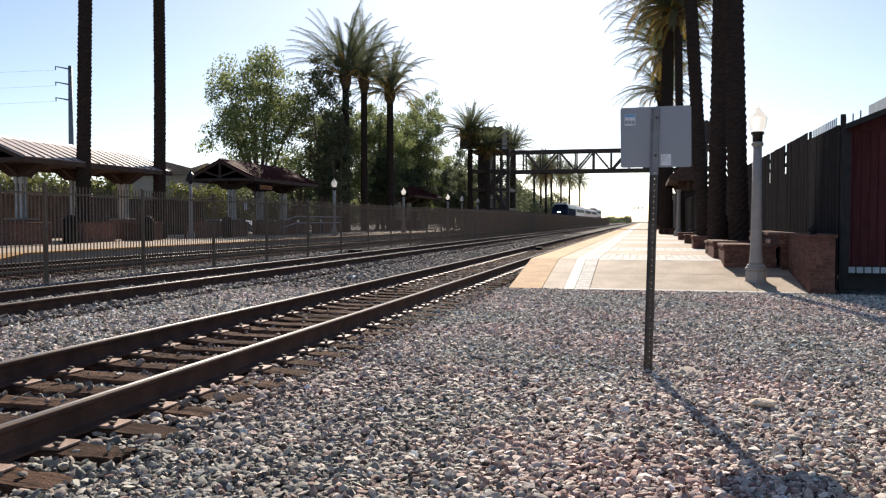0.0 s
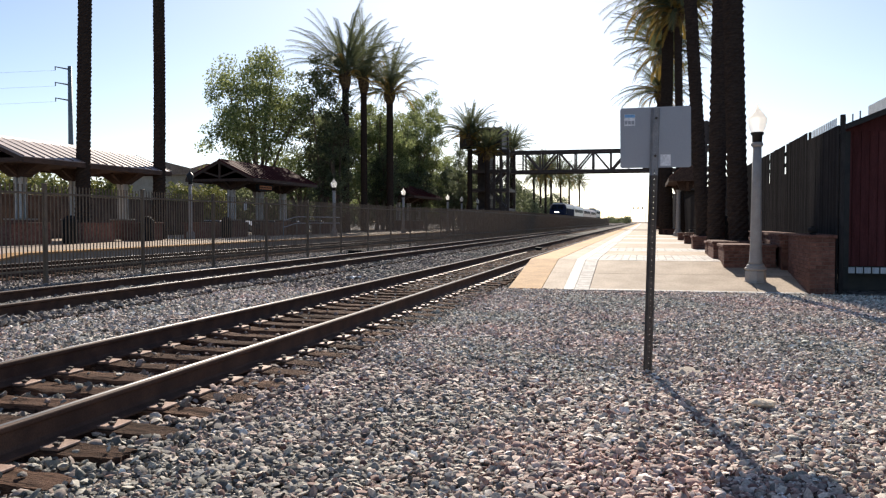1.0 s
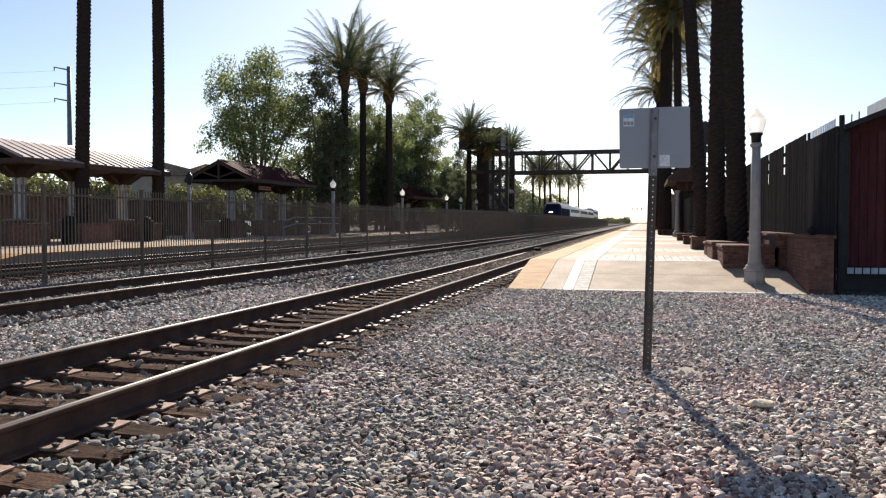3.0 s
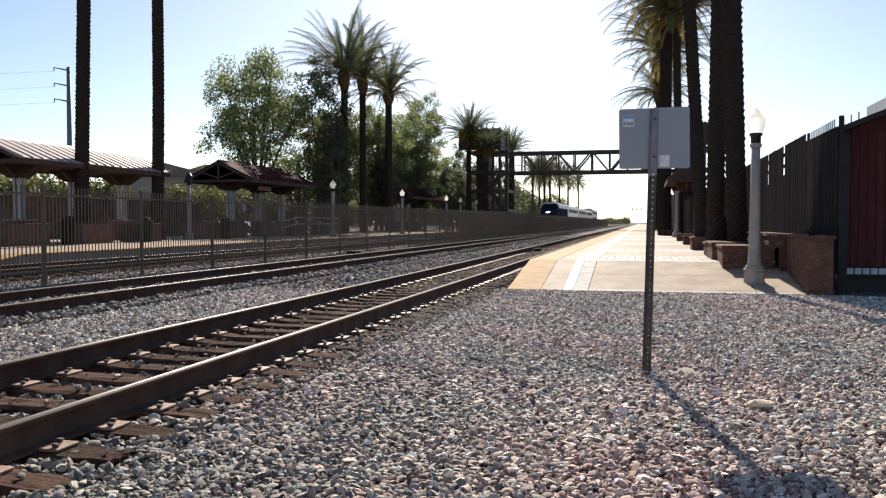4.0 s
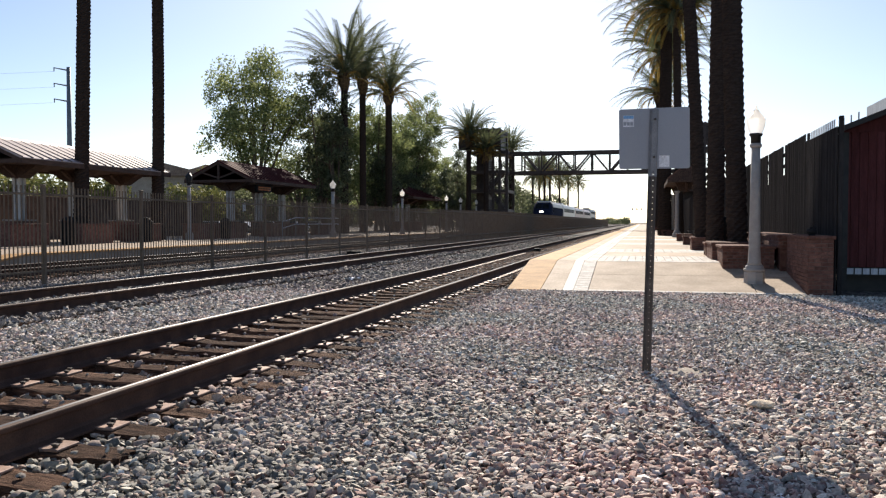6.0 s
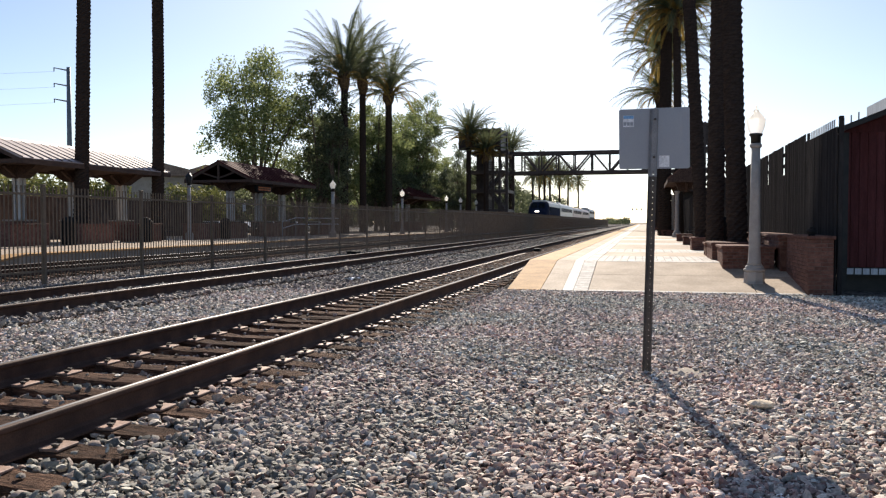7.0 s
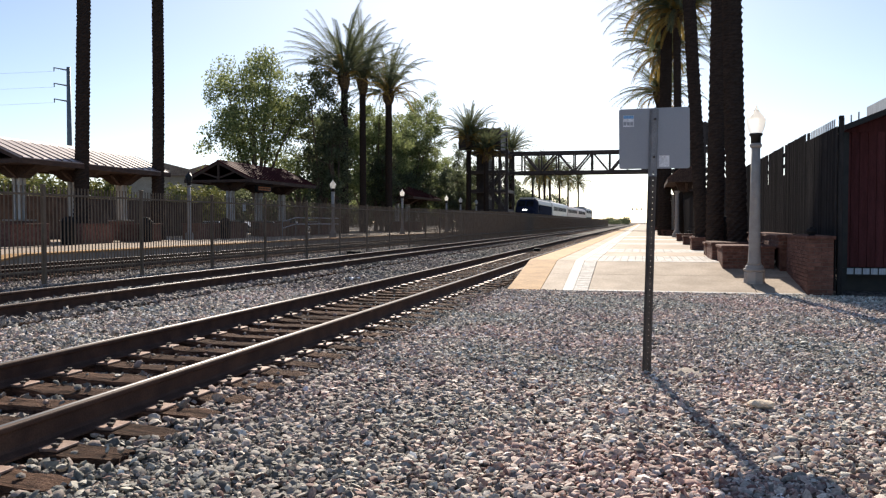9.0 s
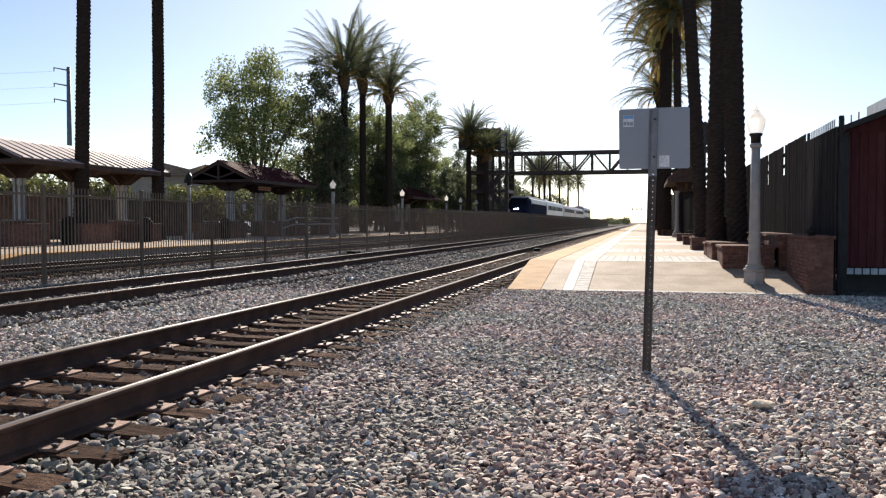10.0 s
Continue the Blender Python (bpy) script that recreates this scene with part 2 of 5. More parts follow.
M["wall"] = mat("brown_block_wall", (0.095, 0.062, 0.048), (0.15, 0.10, 0.078), 1.5, 0.9, 0.3, fine=14, spec=0.05)
M["pale_rock"] = mat("pale_sandy_rock", (0.66, 0.52, 0.38), (0.82, 0.70, 0.55), 20, 0.85, 0.5, spec=0.15)
def gravel_sheet():
    """Ground sheet: packed gravel cells of mixed greys with relief."""
    m = bpy.data.materials.new("packed_gravel")
    m.use_nodes = True
    nt = m.node_tree
    bs = nt.nodes["Principled BSDF"]
    tc = nt.nodes.new("ShaderNodeTexCoord")
    v = nt.nodes.new("ShaderNodeTexVoronoi")
    v.inputs["Scale"].default_value = 21
    nt.links.new(tc.outputs["Object"], v.inputs["Vector"])
    sep = nt.nodes.new("ShaderNodeSeparateColor")
    nt.links.new(v.outputs["Color"], sep.inputs[0])
    ramp = nt.nodes.new("ShaderNodeValToRGB")
    el = ramp.color_ramp.elements
    el.new(0.5)
    for e, (p, c) in zip(el, ((0.0, (0.05, 0.047, 0.043)), (0.5, (0.15, 0.132, 0.118)), (1.0, (0.33, 0.29, 0.25)))):
        e.position, e.color = p, (*c, 1)
    nt.links.new(sep.outputs[0], ramp.inputs[0])
    nt.links.new(ramp.outputs[0], bs.inputs["Base Color"])
    bs.inputs["Roughness"].default_value, bs.inputs["Specular IOR Level"].default_value = 0.9, 0.05
    bp = nt.nodes.new("ShaderNodeBump")
    bp.invert = True
    bp.inputs["Strength"].default_value, bp.inputs["Distance"].default_value = 0.9, 0.03
    nt.links.new(v.outputs["Distance"], bp.inputs["Height"])
    nt.links.new(bp.outputs[0], bs.inputs["Normal"])
    return m


M["ground"] = gravel_sheet()
M["stone_track"] = stone_mat("oily_track_ballast", [(0.0, (0.07, 0.065, 0.06)), (0.25, (0.15, 0.138, 0.13)), (0.55, (0.26, 0.235, 0.215)), (0.82, (0.35, 0.31, 0.28)), (1.0, (0.54, 0.49, 0.44))])
M["boot"] = mat("cut_palm_leaf_bases", (0.07, 0.048, 0.03), (0.16, 0.11, 0.06), 6, 0.95, 0.8, fine=12, bump_at=0.05, spec=0.0)
M["car_white"] = mat("white_car_paint", (0.55, 0.56, 0.57), (0.62, 0.63, 0.64), 2, 0.25, 0.0)
M["car_dark"] = mat("dark_car_paint", (0.03, 0.032, 0.038), (0.05, 0.052, 0.058), 2, 0.22, 0.0)
M["car_glass"] = mat("car_window_glass", (0.02, 0.022, 0.024), (0.03, 0.033, 0.036), 2, 0.08, 0.0)
M["dirt"] = mat("dry_dirt_road", (0.24, 0.20, 0.165), (0.34, 0.29, 0.24), 1.2, 0.95, 0.4, fine=25)


# ---------------------------------------------------------------- mesh helpers
def part(name, bm, material, parent=None, label="", smooth=False):
    """Link a bmesh (or a ready mesh) as one mesh object under a thing or part."""
    if isinstance(bm, bmesh.types.BMesh):
        me = bpy.data.meshes.new(name)
        bm.normal_update()
        bm.to_mesh(me)
        bm.free()
    else:
        me = bm
    if not me.materials:
        for m in material if isinstance(material, (list, tuple)) else [material]:
            me.materials.append(m)
    if smooth:
        me.shade_smooth()
    ob = new(name, me)
    if parent:
        ob.parent = parent
    return tagged(ob, label=label)


def thing(name, x, y, z, label, category, group="", kind="", rz=0):
    ob = new(name)
    ob.empty_display_size = 0.2
    ob.matrix_basis = pose(x, y, z, 0, 0, rz)
    return tagged(ob, label, category, group, kind)


def box(bm, x0, x1, y0, y1, z0, z1, bevel=0.0, index=0):
    v = bmesh.ops.create_cube(bm, size=1, matrix=Matrix.LocRotScale(((x0 + x1) / 2, (y0 + y1) / 2, (z0 + z1) / 2), None, (x1 - x0, y1 - y0, z1 - z0)))["verts"]
    fs = {f for w in v for f in w.link_faces}
    for f in fs:
        f.material_index = index
    if bevel:
        bmesh.ops.bevel(bm, geom=list({e for w in v for e in w.link_edges}), offset=bevel, segments=1, affect="EDGES", profile=0.5)
    return bm


def slab(x0, x1, y0, y1, z0, z1, bevel=0.0):
    return box(bmesh.new(), x0, x1, y0, y1, z0, z1, bevel)


def rod(bm, p, q, r0, r1=None, n=8, square=False):
    """A round or square bar from p to q."""
    p, q = Vector(p), Vector(q)
    r1 = r0 if r1 is None else r1
    d = q - p
    m = Matrix.Translation((p + q) / 2) @ d.to_track_quat("Z", "Y").to_matrix().to_4x4()
    if square:
        m = m @ Matrix.Rotation(radians(45), 4, "Z")
        r0, r1, n = r0 * 1.414, r1 * 1.414, 4
    bmesh.ops.create_cone(bm, cap_ends=True, segments=n, radius1=r0, radius2=r1, depth=d.length, matrix=m)
    return bm


def lathe(bm, rows, n=16, x=0.0, y=0.0):
    """A turned form; rows of (radius, height)."""
    rings = [[bm.verts.new((x + r * math.cos(2 * math.pi * k / n), y + r * math.sin(2 * math.pi * k / n), z)) for k in range(n)] for r, z in rows]
    for a, b in zip(rings, rings[1:]):
        for k in range(n):
            bm.faces.new((a[k], a[(k + 1) % n], b[(k + 1) % n], b[k]))
    bm.faces.new(rings[-1])
    bm.faces.new(rings[0][::-1])
    return bm


def prism(bm, outline, y0, y1):
    """An outline in x, z drawn out along y."""
    a = [bm.verts.new((x, y0, z)) for x, z in outline]
    b = [bm.verts.new((x, y1, z)) for x, z in outline]
    n = len(outline)
    fs = [bm.faces.new((a[k], a[(k + 1) % n], b[(k + 1) % n], b[k])) for k in range(n)]
    fs += [bm.faces.new(a[::-1]), bm.faces.new(b)]
    bmesh.ops.recalc_face_normals(bm, faces=fs)
    return fs


def raw_mesh(name, verts, faces):
    """A mesh from vertex and equal-sided face arrays."""
    me = bpy.data.meshes.new(name)
    n, k = faces.shape
    me.vertices.add(len(verts))
    me.vertices.foreach_set("co", np.asarray(verts, np.float32).ravel())
    me.loops.add(n * k)
    me.loops.foreach_set("vertex_index", np.asarray(faces, np.int32).ravel())
    me.polygons.add(n)
    me.polygons.foreach_set("loop_start", np.arange(0, n * k, k, dtype=np.int32))
    me.update(calc_edges=True)
    me.shade_flat()
    return me


def boxes_mesh(name, rows):
    """Many boxes in one mesh; rows of x0, x1, y0, y1, z0, z1."""
    r = np.asarray(rows, float)
    ix = np.array([[0, 2, 4], [1, 2, 4], [1, 3, 4], [0, 3, 4], [0, 2, 5], [1, 2, 5], [1, 3, 5], [0, 3, 5]])
    v = r[:, ix].reshape(-1, 3)
    f = np.array([[3, 2, 1, 0], [4, 5, 6, 7], [0, 1, 5, 4], [1, 2, 6, 5], [2, 3, 7, 6], [3, 0, 4, 7]])
    f = (f[None] + 8 * np.arange(len(r))[:, None, None]).reshape(-1, 4)
    return raw_mesh(name, v, f)


def sites(rng, x0, x1, y0, y1, per_m2):
    n = int((x1 - x0) * (y1 - y0) * per_m2)
    return np.column_stack([rng.uniform(x0, x1, n), rng.uniform(y0, y1, n)])


def stones_mesh(name, rng, xy, z, size, fine=True):
    """Angular broken stones at xy, half sunk at height z."""
    bm = bmesh.new()
    if fine:
        bmesh.ops.create_icosphere(bm, subdivisions=1, radius=1)
    else:
        for p in ((1, 0, 0), (-1, 0, 0), (0, 1, 0), (0, -1, 0), (0, 0, 1), (0, 0, -1)):
            bm.verts.new(p)
        bmesh.ops.convex_hull(bm, input=bm.verts)
    bm.verts.ensure_lookup_table()
    base = np.array([v.co[:] for v in bm.verts])
    faces = np.array([[v.index for v in f.verts] for f in bm.faces])
    bm.free()
    n, k = len(xy), len(base)
    v = base[None] * rng.uniform(0.7, 1.2, (n, k, 1))
    s = size * np.exp(np.clip(rng.normal(0, 0.3, (n, 1, 1)), -0.6, 0.55))
    v = v * s * rng.uniform((0.8, 0.6, 0.34), (1.45, 1.1, 0.68), (n, 3))[:, None, :]
    q = rng.normal(0, 1, (n, 4)) * np.array([1.6, 0.36, 0.36, 1.6])
    q /= np.linalg.norm(q, axis=1, keepdims=True)
    w, a, b, c = q.T
    R = np.stack([1 - 2 * (b * b + c * c), 2 * (a * b - c * w), 2 * (a * c + b * w), 2 * (a * b + c * w), 1 - 2 * (a * a + c * c), 2 * (b * c - a * w), 2 * (a * c - b * w), 2 * (b * c + a * w), 1 - 2 * (a * a + b * b)], 1).reshape(n, 3, 3)
    v = np.einsum("nij,nkj->nki", R, v)
    zz = np.broadcast_to(z, n) + rng.uniform(-0.25, 0.4, n) * s[:, 0, 0]
    v += np.column_stack([xy, zz])[:, None, :]
    f = (faces[None] + k * np.arange(n)[:, None, None]).reshape(-1, 3)
    me = raw_mesh(name, v.reshape(-1, 3), f)
    if fine:
        me.shade_smooth()
        me.set_sharp_from_angle(angle=radians(44))
    return me


# ---------------------------------------------------------------- ground
GROUND_Z = -0.07
TIE_STEP, TIE_START = 0.503, 3.98
TRACKS = (-4.10, -8.97, -15.15)
RAIL_TOP = 0.19
DECK = 0.39
PATCH = (0.40, 7.62)


def make_ground():
    bm = bmesh.new()
    bmesh.ops.create_grid(bm, x_segments=40, y_segments=40, size=2500, matrix=Matrix.Translation((0, 0, GROUND_Z)))
    tagged(part("ground", bm, M["ground"]), "dark gravel and dirt trackside ground", "ground", kind="structure")


def on_tie(xy, centre):
    k = (xy[:, 1] - TIE_START) / TIE_STEP
    return (np.abs(k - np.round(k)) * TIE_STEP < 0.125) & (np.abs(xy[:, 0] - centre) < 1.3)


def make_ballast():
    rng = np.random.default_rng(4)

    def heap(name, xy, z, size, fine, material, label):
        ob = part("ballast", stones_mesh(name, rng, xy, z, size, fine), M[material])
        tagged(ob, label, "gravel", kind="stuff")

    def trim(xy):
        bare = ((xy[:, 0] - PATCH[0]) / 0.2) ** 2 + ((xy[:, 1] - PATCH[1]) / 0.28) ** 2 < rng.uniform(0.0, 1.1, len(xy))
        return xy[(xy[:, 0] < 0.3 * xy[:, 1] + 1.3) & ~bare]

    pink, grey = "loose pinkish crushed stone ballast", "loose grey crushed stone ballast"

    def mixed(name, xy, size, fine):
        red = rng.random(len(xy)) < np.clip((9.0 - xy[:, 1]) / 7, 0.06, 0.62)
        if name == "ballast_near":
            dust = rng.random(len(xy)) < np.clip((-0.5 - xy[:, 0]) / 2.0, 0, 0.7)
            oily = dust & (rng.random(len(xy)) < 0.55)
            heap("ballast_dusty", xy[dust & ~oily], GROUND_Z + 0.014, size, fine, "stone_bed", "loose dusty grey ballast beside the track")
            heap("ballast_oily", xy[oily], GROUND_Z + 0.014, size, fine, "stone_track", "loose dark oily ballast beside the track")
            xy, red = xy[~dust], red[~dust]
        heap(name + "_pink", xy[red], GROUND_Z + 0.014, size, fine, "stone", pink)
        heap(name + "_grey", xy[~red], GROUND_Z + 0.014, size, fine, "stone_grey", grey)

    mixed("ballast_near", trim(sites(rng, -2.85, 4.2, 2.6, 7.0, 1480)), 0.0217, True)
    mixed("ballast_mid", np.vstack([trim(sites(rng, -2.85, 7.5, 7.0, 16.1, 1100)), sites(rng, -2.85, -2.6, 16, 60, 160)]), 0.0228, False)
    mixed("ballast_rear", sites(rng, -2.85, 4.5, -2.0, 2.6, 420), 0.032, False)
    for y0, y1, fine in ((-4.0, 2.0, False), (2.0, 6.5, True), (6.5, 15.0, False)):
        bed = sites(rng, -7.6, -2.7, y0, y1, 600 if y0 > 0 else 280)
        bed = bed[~(on_tie(bed, TRACKS[0]) & (rng.random(len(bed)) < 0.955))]
        bed = bed[(np.abs(bed[:, 0] + 3.35) > 0.09) & (np.abs(bed[:, 0] + 4.85) > 0.09)]
        off = np.abs(bed[:, 0] - TRACKS[0])
        zz = np.where(on_tie(bed, TRACKS[0]), 0.008, np.where(off < 0.75, -0.07, np.where(off < 1.3, -0.03, -0.03)))
        pale = (bed[:, 0] < TRACKS[0] - 1.2) & (rng.random(len(bed)) < 0.93)
        heap("ballast_bed", bed[~pale], zz[~pale], 0.026, fine, "stone_bed", "grey ballast packed between wooden railway ties")
        heap("ballast_shoulder", bed[pale], zz[pale] + 0.006, 0.028, fine, "stone_grey", "pale grey ballast between the two near tracks")
    far = np.vstack([sites(rng, -13.5, -2.9, 15, 34, 150), sites(rng, -13.5, -7.6, 4, 15, 420), sites(rng, -13.5, -2.9, 34, 75, 36)])
    far = far[~(on_tie(far, TRACKS[0]) & (rng.random(len(far)) < 0.8))]
    far = far[np.abs(np.abs(far[:, 0] - TRACKS[1]) - 0.7525) > 0.1]
    far = far[far[:, 0] > -0.95 * far[:, 1] - 1.5]
    heap("ballast_tracks", far, np.where(np.abs(far[:, 0] - TRACKS[1]) < 1.45, 0.012, -0.035), 0.038, False, "stone_track", "grey ballast between the parallel tracks")


# ---------------------------------------------------------------- tracks
def rail_mesh(y0, y1):
    side = [(0.076, 0.0), (0.076, 0.012), (0.02, 0.03), (0.009, 0.05), (0.009, 0.135), (0.034, 0.148), (0.037, 0.155), (0.037, 0.172), (0.034, 0.179), (0.026, 0.1838), (0.013, 0.1858)]
    outline = side + [(0.0, 0.1865)] + [(-x, z) for x, z in side[::-1]]
    bm = bmesh.new()
    fs = prism(bm, outline, y0, y1)
    for f in fs:
        zs = [v.co.z for v in f.verts]
        if min(zs) > 0.1855:
            f.material_index = 1
    me = bpy.data.meshes.new("rail")
    bm.to_mesh(me)
    bm.free()
    me.materials.append(M["rail"])
    me.materials.append(M["rail_top"])
    return me


def plate_mesh():
    bm = bmesh.new()
    box(bm, -0.19, 0.19, -0.095, 0.095, 0.0, 0.018, 0.004)
    me = bpy.data.meshes.new("tie_plate")
    bm.to_mesh(me)
    bm.free()
    me.materials.append(M["plate"])
    return me


def spike_mesh():
    bm = bmesh.new()
    box(bm, -0.011, 0.011, -0.011, 0.011, 0.0, 0.026)
    box(bm, -0.02, 0.02, -0.016, 0.016, 0.022, 0.036, 0.004)
    me = bpy.data.meshes.new("spike")
    bm.to_mesh(me)
    bm.free()
    me.materials.append(M["spike"])
    return me


def tie_mesh(seed):
    rng = random.Random(seed)
    bm = bmesh.new()
    nx, ny = 20, 5
    skew = rng.uniform(-0.02, 0.02)
    low = [rng.uniform(-0.010, 0.002) for k in range(ny + 1)]
    top = []
    for a in range(nx + 1):
        row = []
        for b in range(ny + 1):
            edge = b in (0, ny)
            x = -1.3 + 2.6 * a / nx + (rng.uniform(-0.03, 0.03) if a in (0, nx) else 0)
            y = -0.115 + 0.23 * b / ny + (rng.uniform(-0.012, 0.012) if edge else 0) + skew * x / 2.6
            seat = abs(abs(x) - 0.7525) < 0.24
            z = 0.0 if seat else low[b] + rng.uniform(-0.007, 0.003) - (rng.uniform(0.002, 0.014) if edge else 0) - (0.012 if a in (0, nx) else 0)
            row.append(bm.verts.new((x, y, z)))
        top.append(row)
    for a in range(nx):
        for b in range(ny):
            bm.faces.new((top[a][b], top[a + 1][b], top[a + 1][b + 1], top[a][b + 1]))
    rim = [row[0] for row in top] + top[-1][1:] + [row[ny] for row in top[::-1][1:]] + top[0][1:ny][::-1]
    foot = [bm.verts.new((v.co.x, v.co.y, -0.17)) for v in rim]
    for k in range(len(rim)):
        j = (k + 1) % len(rim)
        bm.faces.new((rim[k], foot[k], foot[j], rim[j]))
    bmesh.ops.recalc_face_normals(bm, faces=bm.faces)
    me = bpy.data.meshes.new("tie")
    bm.to_mesh(me)
    bm.free()
    me.materials.append(M["tie"])
    return me


def make_tracks():
    rail, plate, spike = rail_mesh(-12, 700), plate_mesh(), spike_mesh()
    ties = [tie_mesh(k) for k in range(5)]
    rng = random.Random(11)
    words = ("rusty steel railway track on weathered wooden ties", "second rusty railway track on grey ballast", "third railway track behind the iron fence")
    for n, x in enumerate(TRACKS):
        t = thing("railway_track", x, 0, 0, words[n], "railway track", "parallel tracks")
        for side in (-1, 1):
            r = part("rail", rail, None, t, "rusty rail with a polished running head")
            r.matrix_basis = pose(side * 0.7525, 0, 0.004)
        first, last = ((-1, 95), (0, 60), (0, 40))[n]
        for k in range(first, last):
            y = TIE_START + k * TIE_STEP + rng.uniform(-0.02, 0.02)
            o = part("tie", ties[k % 5], None, t)
            o.matrix_basis = pose(rng.uniform(-0.03, 0.03), y, 0, 0, 0, rng.uniform(-0.8, 0.8) + 180 * (k % 2))
            if n == 0 and k < 60:
                for side in (-1, 1):
                    p = part("tie_plate", plate, None, o)
                    p.matrix_parent_inverse = o.matrix_basis.inverted()
                    p.matrix_basis = pose(side * 0.7525, y, 0.002)
                    for dx, dy in ((0.095, 0.05), (-0.095, -0.05), (0.15, -0.055), (-0.15, 0.055)):
                        if k < 24:
                            s = part("spike", spike, None, p)
                            s.matrix_basis = pose(dx, dy, 0.004)
        rows = [(-1.3, 1.3, y - 0.115, y + 0.115, -0.17, 0.0) for y in (TIE_START + k * TIE_STEP for k in [*range(-30, first), *range(last, last + 220)])]
        tagged(part("tie_run", boxes_mesh("tie_run", rows), M["tie"], t), kind="stuff")


# ---------------------------------------------------------------- platforms
RAMP0, RAMP1 = 16.2, 19.6
EDGE = -2.62


def deck_z(y):
    k = min(max((y - RAMP0) / (RAMP1 - RAMP0), 0), 1)
    return -0.05 + (DECK + 0.05) * k


def sloped(x0, x1, y0, y1, up=0.0, depth=0.12, gap=0.004):
    """A paving piece that follows the ramp."""
    bm = box(bmesh.new(), x0 + gap, x1 - gap, y0 + gap, y1 - gap, -depth, up)
    for v in bm.verts:
        v.co.z += deck_z(v.co.y)
    return bm


def make_platform():
    t = thing("platform", 0, 0, 0, "sandy concrete station platform with a ramped end and yellow edge strip", "platform", kind="structure")
    bm = box(bmesh.new(), EDGE + 0.03, 3.3, RAMP1, 420, -0.4, DECK - 0.03)
    part("base", bm, M["curb"], t)
    bm = box(bmesh.new(), EDGE + 0.03, 3.3, RAMP0 + 0.02, RAMP1, -0.45, -0.03)
    for v in bm.verts:
        if v.co.z > -0.2:
            v.co.z = deck_z(v.co.y) - 0.03
    part("ramp_base", bm, M["curb"], t)
    ys = [RAMP0, 17.9, RAMP1]
    while ys[-1] < 62:
        ys.append(ys[-1] + 2.9)
    ys += [62 + 9 * k for k in range(1, 40)]
    for y0, y1 in zip(ys, ys[1:]):
        part("tactile_strip", sloped(EDGE, EDGE + 0.66, y0, y1, 0.006, 0.05), M["yellow"], t, "worn yellow tactile edge")
        part("slab", sloped(EDGE + 0.66, -1.53, y0, y1), M["concrete"], t)
        part("line", sloped(-1.53, -1.32, y0, y1, 0.002, 0.05, 0.0015), M["white_line"], t, "worn white safety line")
        n = 7 if y0 < 34 else 1
        for k in range(n):
            part("border", sloped(-1.32, -1.03, y0 + k * (y1 - y0) / n, y0 + (k + 1) * (y1 - y0) / n, 0, 0.05, 0.006), M["paver"], t, "pale paver border")
        band = RAMP1 - 0.1 < y0 < 62 and round((y0 - RAMP1) / 2.9) in (0, 2, 5, 8, 11)
        if band:
            nx, ny = (25, 11) if y0 < 21 else (18, 7) if y0 < 30 else (1, 1)
            w = (3.3 + 1.03) / nx
            for a in range(nx):
                for b in range(ny):
                    part("paver", sloped(-1.03 + a * w, -1.03 + (a + 1) * w, y0 + b * (y1 - y0) / ny, y0 + (b + 1) * (y1 - y0) / ny, 0.0, 0.05, 0.0045), M["paver"], t)
        else:
            for x0, x1 in ((-1.03, 2.1), (2.1, 3.3)):
                part("slab", sloped(x0, x1, y0, y1, 0, 0.12, 0.008), M["concrete"], t)
    for y0, y1, n in ((RAMP0, RAMP0 + 0.11, 26), (RAMP1 - 0.11, RAMP1, 26)):
        w = (3.2 + 1.03) / n
        for k in range(n):
            part("edging", sloped(-1.03 + k * w, -1.03 + (k + 1) * w, y0, y1, 0.004, 0.03, 0.006), M["white_line"], t, "pale edging paver")
    # far platform across the tracks
    t = thing("platform", 0, 0, 0, "opposite concrete station platform with yellow edge strip", "platform", kind="structure")
    part("base", slab(-31, -16.88, RAMP1, 420, -0.4, DECK - 0.03), M["curb"], t)
    bm = box(bmesh.new(), -31, -16.88, RAMP0 + 0.02, RAMP1, -0.45, -0.03)
    for v in bm.verts:
        if v.co.z > -0.2:
            v.co.z = deck_z(v.co.y) - 0.03
    part("ramp_base", bm, M["curb"], t)
    y = RAMP0
    while y < 110:
        step = RAMP1 - RAMP0 if y < RAMP1 - 0.1 else 3.5
        part("tactile_strip", sloped(-17.5, -16.85, y, y + step, 0.006, 0.05), M["yellow"], t, "worn yellow tactile edge")
        for x0, x1 in ((-20.2, -17.5), (-23, -20.2), (-27, -23), (-31, -27)):
            part("slab", sloped(x0, x1, y, y + step, 0, 0.1, 0.006), M["concrete"], t)
        y += step
    part("far_slab", slab(-31, -16.85, y, 420, DECK - 0.1, DECK), M["concrete"], t)


# ---------------------------------------------------------------- fences
FENCE_X = -12.0


